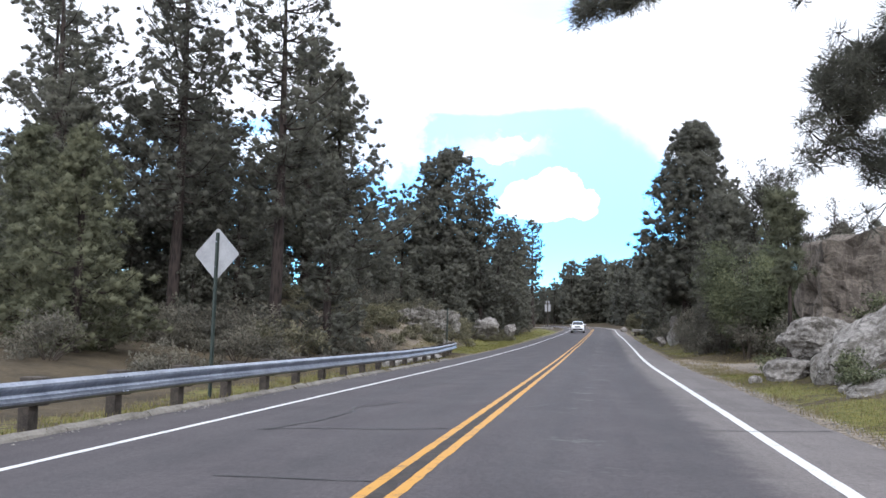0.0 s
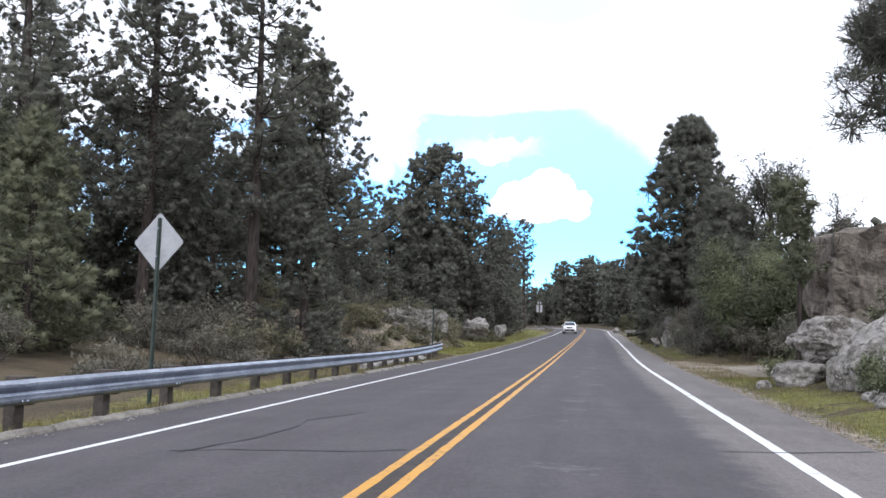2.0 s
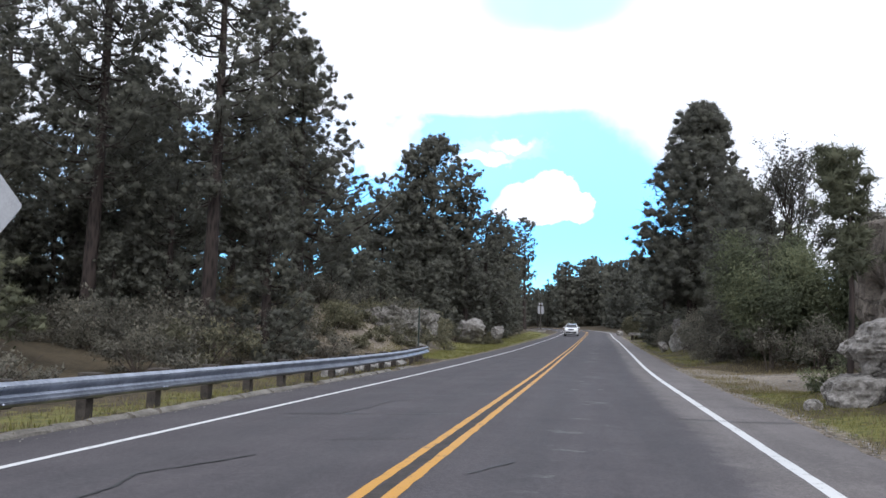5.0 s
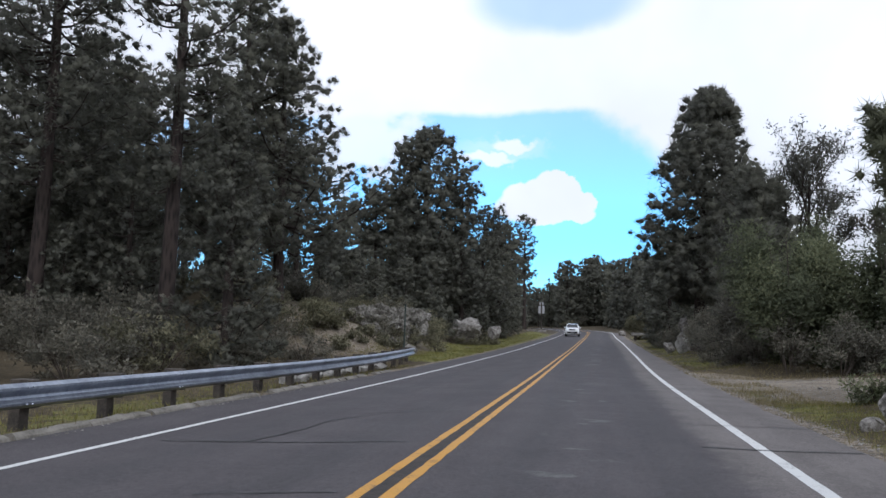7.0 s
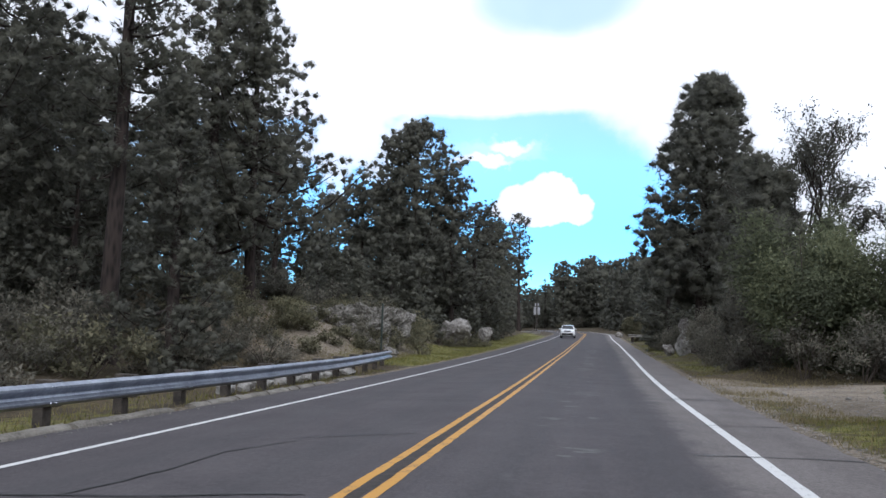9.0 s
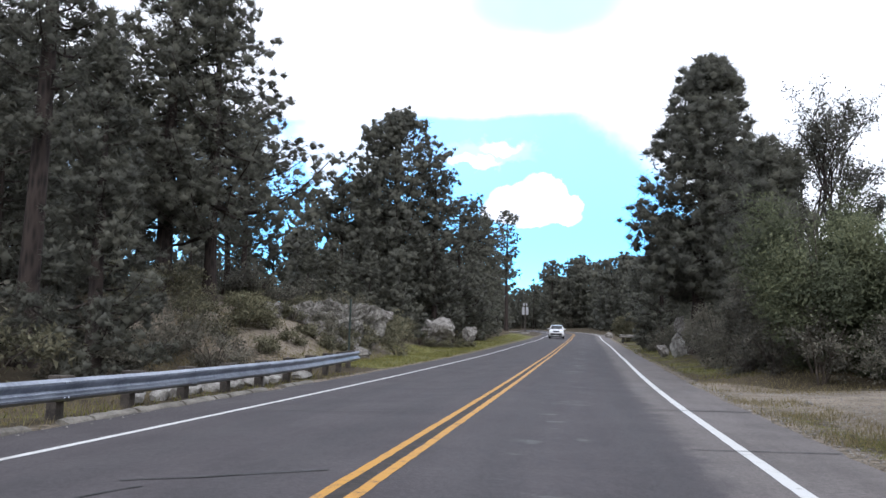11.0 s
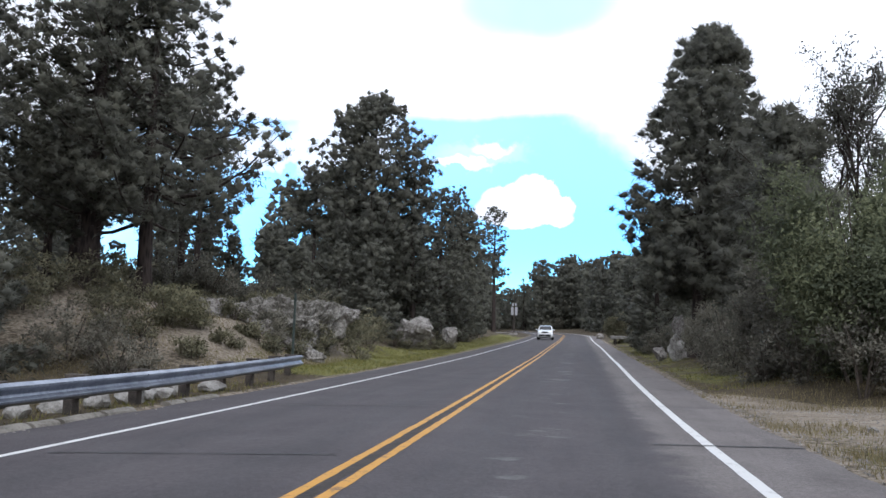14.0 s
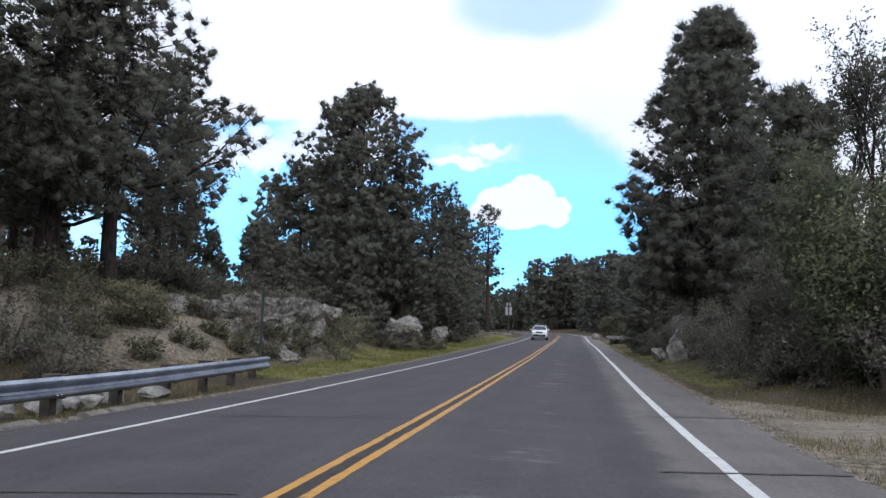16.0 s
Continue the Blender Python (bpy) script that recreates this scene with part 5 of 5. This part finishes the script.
for k, (x, y, w_, d_, h_) in enumerate([(9, 23.2, 0.7, 0.7, 1.1), (8.3, 17.6, 0.6, 0.6, 0.7), (7.61, 24.92, 0.8, 0.6, 0.7), (6.91, 25.64, 0.6, 0.5, 0.7), (10.5, 21.5, 1.2, 1.2, 1.4), (9.6, 16.5, 0.9, 0.9, 0.9), (6.75, 16.6, 0.36, 0.36, 0.62), (6.95, 18.2, 0.5, 0.45, 0.85), (9.66, 27.75, 1.01, 0.91, 1.61), (11.79, 33.74, 1.34, 1.34, 1.65)]):
    shrub(x, y, w_, d_, h_, 250 + k, "yellow-green shrub between the boulders", M_LEAF, None, 0.07)

shrub(-10.9, 44.6, 1.9, 1.4, 1.7, 290, "rounded olive-grey bush on the dry bank", M_OLIVE, 170, 0.08, blades=36)
for k, (x, y, w_, d_, h_) in enumerate([(-7.9, 51.6, 0.9, 0.8, 1.6), (-8.2, 53.6, 0.9, 0.8, 1.7), (-10.2, 48.3, 0.55, 0.5, 0.9), (-8.5, 50.4, 0.6, 0.6, 1.2), (-6.9, 53.8, 0.8, 0.8, 1.2), (-8.9, 47.2, 0.5, 0.5, 0.7)]):
    shrub(x, y, w_, d_, h_, 292 + k, SAGE, M_SHRUB, None, 0.085)
shrub(-9.0, 49.1, 0.75, 0.7, 1.25, 291, "dark grey-green bush before the outcrop", M_DARKSHRUB, 160, 0.07)

# understorey in the woods left of the road: a few shrubs, repeated
bushes = [shrub(-20.0, 30.0, 1.7, 1.7, 1.9, 270, "dusky understorey shrub among the pines", M_DARKSHRUB, None, 0.12, blades=10), shrub(-24.0, 44.0, 2.0, 1.8, 2.3, 271, "dusky understorey shrub among the pines", M_DARKSHRUB, None, 0.12, blades=10), shrub(-28.0, 31.0, 1.8, 1.8, 1.6, 272, "grey-green understorey shrub among the pines", M_SHRUB, None, 0.12, blades=10)]
r = random.Random(31)
for k in range(72):
    x, y = r.uniform(-40, -10.5), r.uniform(22, 66)
    if -26 < x < -11 and 44 < y:
        y -= 18
    if k > 50:
        x, y = r.uniform(-24, -9.5), r.uniform(66, 112)
    copy_thing(bushes[k % 3], pose(x, y, lay1(x, y) - 0.05, 0, 0, r.uniform(0, 360)) @ Matrix.Scale(r.uniform(0.7, 1.25), 4))
for k in range(12):
    x, y = -27.0 + 1.15 * k + r.uniform(-0.4, 0.4), r.uniform(60.5, 66.0)
    copy_thing(bushes[k % 3], pose(x, y, lay1(x, y) - 0.05, 0, 0, r.uniform(0, 360)) @ Matrix.Scale(r.uniform(0.95, 1.3), 4))
low_pine = pine(-24.0, 41.0, 6.5, 0.3, 2.3, 273, DENSE, "cone", 0.14, 1.0, puff=0.3, blades=30)
for x, y, size in ((-18.6, 67.5, 0.8), (-16.6, 68.8, 0.9), (-14.4, 68.0, 0.75), (-12.4, 69.5, 0.85), (-21.0, 68.5, 0.95)):
    copy_thing(low_pine, pose(x, y, lay1(x, y) - 0.05, 0, 0, 70 * x) @ Matrix.Scale(size, 4))
for k in range(16):
    x, y = r.uniform(-36, -17), r.uniform(33, 43)
    copy_thing(low_pine, pose(x, y, lay1(x, y) - 0.05, 0, 0, r.uniform(0, 360)) @ Matrix.Scale(r.uniform(0.6, 1.1), 4))


def overhang(x, y, z, seed):
    """The big pine beside the road whose long limbs hang over it."""
    rs = np.random.RandomState(seed)
    gz = lay1(x, y)
    tree = empty("pine_tree", pose(x, y, gz - 0.05), "large pine with long limbs hanging towards the road", "tree", "roadside trees")
    verts, faces = [], []
    tube([np.array((0, 0, h_)) for h_ in (0, 1, 4, 8, 13, 17)], [0.5, 0.42, 0.38, 0.3, 0.18, 0.03], 10, verts, faces)
    raw("trunk", verts, faces, M_BARK, tree, smooth=True)
    limbs = [
        [(0, 0, 6.2), (-2.2, 0.2, 6.6), (-4.2, 0.4, 5.9), (-5.2, 0.5, 4.9), (-5.6, 0.6, 3.7)],
        [(0, 0, 5.2), (-2.0, 0.8, 5.6), (-3.6, 0.6, 5.0), (-4.5, 0.5, 4.1), (-4.8, 0.5, 3.0)],
        [(0, 0, 6.4), (-3.0, 0.2, 7.3), (-5.6, 0.3, 7.3), (-7.45, 0.4, 6.6), (-8.85, 0.4, 5.85)],
        [(0, 0, 7.0), (-2.4, 0.2, 7.3), (-4.6, 0.3, 6.9), (-6.2, 0.4, 5.95)],
        [(-2.0, 0.8, 5.6), (-3.2, 0.6, 5.3), (-4.6, 0.5, 4.9), (-5.5, 0.4, 4.5)],
        [(0, 0, 9.0), (1.5, 2.0, 9.4), (2.5, 3.5, 9.0)], [(0, 0, 10.0), (-1.0, 2.0, 10.6), (-1.5, 3.4, 10.5)], [(0, 0, 11.5), (1.2, -1.8, 12.0), (2.0, -3.0, 12.0)],
    ]
    lv, lf, centres, sizes, tones = [], [], [], [], []
    for j, limb in enumerate(limbs):
        pts = [np.array(p) + np.array((0, 0, z - gz)) * (0 if i == 0 else 1) for i, p in enumerate(limb)]
        tube(pts, [0.07 * (1 - 0.8 * i / (len(pts) - 1)) for i in range(len(pts))], 6, lv, lf)
        fullness = (84, 72, 48, 3, 40, 30, 30, 30)[j]
        for _ in range(fullness):
            f = rs.uniform(0.64, 1.0) if j in (0, 1, 4) else rs.uniform(0.84, 1.0)
            k = f * (len(pts) - 1)
            i = min(int(k), len(pts) - 2)
            q = pts[i] + (k - i) * (pts[i + 1] - pts[i])
            c = q + np.clip(rs.normal(0, 1, 3), -1.3, 1.3) * np.array((0.36, 0.36, 0.36)) * (0.8 if j in (0, 1, 4) else 0.42)
            tube([q, (q + c) / 2 + np.array((0, 0, -0.04)), c], [0.012, 0.009, 0.005], 4, lv, lf)
            centres.append(c)
            sizes.append(0.23 * rs.uniform(0.8, 1.2))
            tones.append(rs.uniform(0.1, 0.6))
    raw("branchwork", lv, lf, M_BARK, tree)["kind"] = "stuff"
    v_, f_, t_, o_ = puffs(centres, sizes, tones, 130, rs, 0.22, 0.05, 1.2)
    raw("crown", v_.tolist(), f_.tolist(), M_NEEDLE, tree, tone=t_, normals=o_)["kind"] = "stuff"


overhang(10.35, 10.6, 0.1, 300)

# far woods: a few trees built once, then repeated
FAR = "distant dark pine in the woods"
FARKIND = dict(blades=9, puff=0.82)
far_set = [
    pine(-24.0, 150.0, 15.5, 1.0, 3.8, 400, FAR, "pine", 0.26, 0.5, fill=0.42, **FARKIND),
    pine(24.0, 165.0, 17.0, 4.0, 3.6, 401, FAR, "pine", 0.26, 0.5, fill=0.36, **FARKIND),
    pine(-16.0, 185.0, 12.0, 0.4, 3.8, 402, FAR, "cone", 0.24, 0.5, fill=0.42, **FARKIND),
    pine(14.0, 190.0, 14.0, 0.6, 3.6, 403, FAR, "spire", 0.24, 0.5, fill=0.42, **FARKIND),
]
r = random.Random(77)
spots = []


def stand(number, x0, x1, y0, y1, clear_of, apart, low, high):
    """Scatters far trees over a stretch of the plan, clear of the road."""
    for _ in range(number):
        x, y = r.uniform(x0, x1), r.uniform(y0, y1)
        if y < 176 and abs(x - 2 + 10.7 * (y - 21) / 156) < 4.0:
            continue
        if abs(float(offset_of(np.array([x]), np.array([y]))[0])) < clear_of or any(math.hypot(x - a, y - b) < apart for a, b in spots):
            continue
        spots.append((x, y))
        copy_thing(far_set[r.randrange(4)], pose(x, y, lay1(x, y) - 0.1, 0, 0, r.uniform(0, 360)) @ Matrix.Scale(r.uniform(low, high), 4))


for k in range(46):
    x, y = r.uniform(-40, 34), r.uniform(150, 215)
    if abs(float(offset_of(np.array([x]), np.array([y]))[0])) > 7.5 and (y > 176 or abs(x - 2 + 10.7 * (y - 21) / 156) > 3.0):
        copy_thing(bushes[k % 3], pose(x, y, lay1(x, y) - 0.1, 0, 0, r.uniform(0, 360)) @ Matrix.Scale(r.uniform(1.2, 2.0), 4))
stand(80, -9, 40, 190, 236, 8.0, 2.4, 0.75, 1.02)
stand(34, -34, -6, 198, 250, 6.5, 2.4, 0.45, 0.68)
stand(26, -34, -9, 182, 222, 7.0, 2.6, 0.5, 0.75)
stand(34, 4, 30, 120, 196, 8.5, 3.0, 0.65, 1.0)
stand(40, -42, -7, 128, 200, 8.0, 3.0, 0.65, 0.95)
stand(22, -24, -8, 222, 252, 6.0, 1.6, 0.5, 0.72)
stand(34, -52, -17, 68, 92, 10.0, 2.8, 0.2, 0.32)
stand(14, -34, -17, 58, 68, 10.0, 2.2, 0.16, 0.26)
stand(22, -40, -14, 92, 128, 9.0, 3.5, 0.55, 0.9)
stand(10, 11, 34, 68, 120, 6.0, 4.0, 0.55, 0.85)
stand(22, -70, -36, 44, 110, 20.0, 4.0, 0.7, 1.1)


# ---- grass ----
def grass(name, label, material, spans, number, height, seed, broad=0.011):
    rs = np.random.RandomState(seed)
    pts = []
    for (x0, x1, y0, y1, share) in spans:
        n = int(number * share)
        pts.append(np.stack([rs.uniform(x0, x1, n), rs.uniform(y0, y1, n)], -1))
    p = np.concatenate(pts)
    keep = wobble(p[:, 0], p[:, 1], 0.8, seed + 5) + rs.normal(0, 0.4, len(p)) > -0.12
    p = p[keep]
    z = lay(p[:, 0], p[:, 1])
    m = len(p)
    base = np.stack([p[:, 0], p[:, 1], z - 0.01], -1)
    az = rs.uniform(0, 6.28, m)
    side = np.stack([np.cos(az), np.sin(az), np.zeros(m)], -1) * broad
    tall = height * rs.uniform(0.5, 1.3, m)
    tip = base + np.stack([rs.normal(0, 0.35, m) * tall, rs.normal(0, 0.35, m) * tall, tall], -1)
    v_ = np.stack([base - side, base + side, tip], 1).reshape(-1, 3)
    ob = raw(name, v_.tolist(), np.arange(m * 3).reshape(-1, 3).tolist(), material, None, tone=np.repeat(np.clip(rs.normal(0.5, 0.25, m), 0, 1), 3))
    return tagged(ob, label, "grass", kind="stuff")


grass("grass", "yellow-green grass along the verges", M_GRASS, [(-8.3, -5.0, 42.8, 74, 0.45), (-8.3, -5.2, 72, 125, 0.3), (5.3, 7.4, 42, 95, 0.15), (-7.0, -5.1, 2, 40, 0.1)], 46000, 0.09, 500)
grass("short_grass", "short patchy yellow-green grass beside the pavement", M_GRASS, [(5.05, 7.0, 5, 26.5, 0.8), (5.3, 7.4, 25.5, 27.8, 0.15), (5.0, 6.0, 27, 33, 0.05)], 42000, 0.045, 505, 0.006)
grass("dry_grass", "thin dry grass and weeds beside the shoulder", M_DRYGRASS, [(-7.5, -4.95, -4, 41, 0.3), (-14, -7.0, 38, 52, 0.7), (5.0, 9.0, 6, 26, 0.1), (5.2, 13.0, 37.0, 46, 0.3), (4.85, 6.4, 26, 34, 0.1), (4.85, 5.3, 4, 40, 0.08)], 36000, 0.11, 510, 0.008)


def gravel(label, spans, number, seed):
    """Loose chips and pebbles along the pavement's edge and over the pull-out."""
    rs = np.random.RandomState(seed)
    p = np.concatenate([np.stack([rs.uniform(a, b, int(number * s)), rs.uniform(c, d, int(number * s))], -1) for a, b, c, d, s in spans])
    size = 0.008 + 0.022 * rs.uniform(0, 1, len(p)) ** 3
    mid = np.stack([p[:, 0], p[:, 1], np.maximum(lay(p[:, 0], p[:, 1]), -0.0185 * np.abs(p[:, 0]) - 0.01 * (np.abs(p[:, 0]) > 4.8)) + size * 0.3], -1)
    octa = np.array([(1, 0, 0), (0, 1, 0), (-1, 0, 0), (0, -1, 0), (0, 0, 0.7), (0, 0, -0.7)])
    v_ = mid[:, None] + octa[None] * size[:, None, None] * rs.uniform(0.6, 1.3, (len(p), 6, 1))
    f_ = np.array([(0, 1, 4), (1, 2, 4), (2, 3, 4), (3, 0, 4)])[None] + 6 * np.arange(len(p))[:, None, None]
    return tagged(raw("gravel", v_.reshape(-1, 3).tolist(), f_.reshape(-1, 3).tolist(), M_ROCK), label, "gravel", kind="stuff")


gravel("pale loose gravel and chips on dirt", [(4.78, 5.2, 3, 42, 0.35), (5.2, 9.5, 27, 38.5, 0.45), (-4.9, -4.6, 2, 42, 0.06)], 8000, 530)


# ---- the oncoming car ----
def car(x, y, z, turn):
    paint_, n, p = shader("white_car_paint", 0.25, 0.0, 0.5)
    p.inputs["Base Color"].default_value = rgb(0.78, 0.79, 0.80)
    p.inputs["Coat Weight"].default_value = 0.6
    black = mottled("black_plastic", (0.012, 0.012, 0.013), (0.03, 0.03, 0.03), 20.0, 0.5)
    glass_, n, p = shader("dark_window_glass", 0.05, 0.0, 0.6)
    p.inputs["Base Color"].default_value = rgb(0.02, 0.024, 0.028)
    lamp, n, p = shader("headlight_lens", 0.1, 0.0, 0.6)
    p.inputs["Base Color"].default_value = rgb(0.75, 0.78, 0.80)
    rubber = mottled("tyre_rubber", (0.012, 0.012, 0.012), (0.03, 0.03, 0.03), 12.0, 0.85)
    alloy = mottled("alloy_rim", (0.35, 0.35, 0.36), (0.55, 0.55, 0.56), 6.0, 0.35, 0.9)
    thing = empty("car", pose(x, y, z, 0, 0, turn), "white compact SUV with dark lower trim and roof rails", "car")
    # body: rings across the width, from the front (-y) to the back
    rings = [(-2.20, 0.42, 0.74, 0.66), (-2.12, 0.30, 0.92, 0.80), (-1.85, 0.24, 1.00, 0.88), (-1.20, 0.22, 1.08, 0.91), (-0.75, 0.22, 1.13, 0.91), (0.6, 0.22, 1.14, 0.92), (1.7, 0.24, 1.14, 0.91), (2.15, 0.34, 1.08, 0.86), (2.25, 0.46, 0.95, 0.78)]
    bm = bmesh.new()
    loops = []
    for (yy, lo, hi, hw) in rings:
        sect = [(-hw * 0.9, lo), (-hw, lo + 0.12), (-hw * 1.01, (lo + hi) / 2 + 0.05), (-hw * 0.95, hi - 0.06), (-hw * 0.80, hi), (0, hi + 0.035), (hw * 0.80, hi), (hw * 0.95, hi - 0.06), (hw * 1.01, (lo + hi) / 2 + 0.05), (hw, lo + 0.12), (hw * 0.9, lo)]
        loops.append([bm.verts.new((a, yy, b)) for a, b in sect])
    for ra, rb in zip(loops[:-1], loops[1:]):
        for k in range(len(ra)):
            bm.faces.new((ra[k], ra[(k + 1) % len(ra)], rb[(k + 1) % len(ra)], rb[k]))
    bm.faces.new(loops[0][::-1])
    bm.faces.new(loops[-1])
    body = part("body", bm, paint_, thing, "glossy white body", smooth=True)
    bm = bmesh.new()
    cab = [(-0.85, 1.12, 1.13, 0.80), (-0.15, 1.12, 1.60, 0.70), (0.3, 1.12, 1.655, 0.68), (1.3, 1.12, 1.64, 0.68), (1.85, 1.12, 1.56, 0.66), (2.15, 1.10, 1.12, 0.78)]
    loops = [[bm.verts.new(c) for c in ((-hw - 0.08, yy, lo), (-hw, yy, hi - 0.04), (-hw * 0.85, yy, hi), (hw * 0.85, yy, hi), (hw, yy, hi - 0.04), (hw + 0.08, yy, lo))] for yy, lo, hi, hw in cab]
    for ra, rb in zip(loops[:-1], loops[1:]):
        for k in range(5):
            bm.faces.new((ra[k], ra[k + 1], rb[k + 1], rb[k]))
    part("cabin", bm, paint_, thing, "white roof and pillars", smooth=False)

    def plate(name, pts, material, parent, label=""):
        bm = bmesh.new()
        vs = [bm.verts.new(p) for p in pts]
        f = bm.faces.new(vs)
        got = bmesh.ops.extrude_face_region(bm, geom=[f])
        bm.normal_update()
        nrm = f.normal.copy()
        bmesh.ops.translate(bm, verts=[g for g in got["geom"] if isinstance(g, bmesh.types.BMVert)], vec=nrm * 0.012)
        bmesh.ops.recalc_face_normals(bm, faces=bm.faces)
        return part(name, bm, material, parent, label)
    plate("windscreen", [(-0.74, -0.83, 1.17), (0.74, -0.83, 1.17), (0.62, -0.20, 1.585), (-0.62, -0.20, 1.585)], glass_, thing, "dark glass")
    for sgn in (-1, 1):
        plate("side_window", [(sgn * 0.885, -0.55, 1.17), (sgn * 0.885, 1.75, 1.17), (sgn * 0.72, 1.45, 1.55), (sgn * 0.725, -0.02, 1.55)][::sgn], glass_, thing, "dark glass")
        bm = bmesh.new()
        box(bm, sgn * 0.60, -2.10, 0.84, 0.34, 0.12, 0.13, 0.03, None)
        part("headlight", bm, lamp, thing, "clear headlight")
        bm = bmesh.new()
        box(bm, sgn * 1.0, -0.62, 1.15, 0.18, 0.12, 0.13, 0.03)
        part("door_mirror", bm, paint_, thing)
        bm = bmesh.new()
        box(bm, sgn * 0.60, 0.7, 1.70, 0.04, 1.7, 0.035, 0.01)
        part("roof_rail", bm, black, thing, "black roof rail")
        for yy in (-1.42, 1.38):
            bm = bmesh.new()
            bmesh.ops.create_cone(bm, segments=28, radius1=0.345, radius2=0.345, depth=0.22, cap_ends=True, matrix=pose(sgn * 0.82, yy, 0.345, 0, 90, 0))
            bmesh.ops.bevel(bm, geom=[e for e in bm.edges if len(e.link_faces) == 2 and e.calc_face_angle() > 1.0], offset=0.04, segments=2, affect="EDGES")
            tyre = part("tyre", bm, rubber, thing, "black rubber tyre")
            bm = bmesh.new()
            bmesh.ops.create_cone(bm, segments=20, radius1=0.22, radius2=0.20, depth=0.03, cap_ends=True, matrix=pose(sgn * 0.935, yy, 0.345, 0, 90, 0))
            part("rim", bm, alloy, tyre, "grey alloy rim")
    for name, cz, sx, szz, mat in (("grille", 0.86, 0.78, 0.17, black), ("bumper_insert", 0.50, 1.35, 0.24, black), ("skid_plate", 0.33, 0.9, 0.08, alloy), ("number_plate", 0.60, 0.31, 0.14, alloy)):
        bm = bmesh.new()
        box(bm, 0, -2.185 if name != "number_plate" else -2.24, cz, sx, 0.10 if name != "number_plate" else 0.02, szz, 0.02 if name != "number_plate" else 0.004)
        part(name, bm, mat, thing)
    bm = bmesh.new()
    box(bm, 0, 0, 0.27, 1.70, 3.2, 0.16, 0.03)
    part("underbody", bm, black, thing, "black lower trim")
    return thing


cx_, cy_, cz_ = road_point(118, -1.75)
car(cx_, cy_, cz_, 0.0)
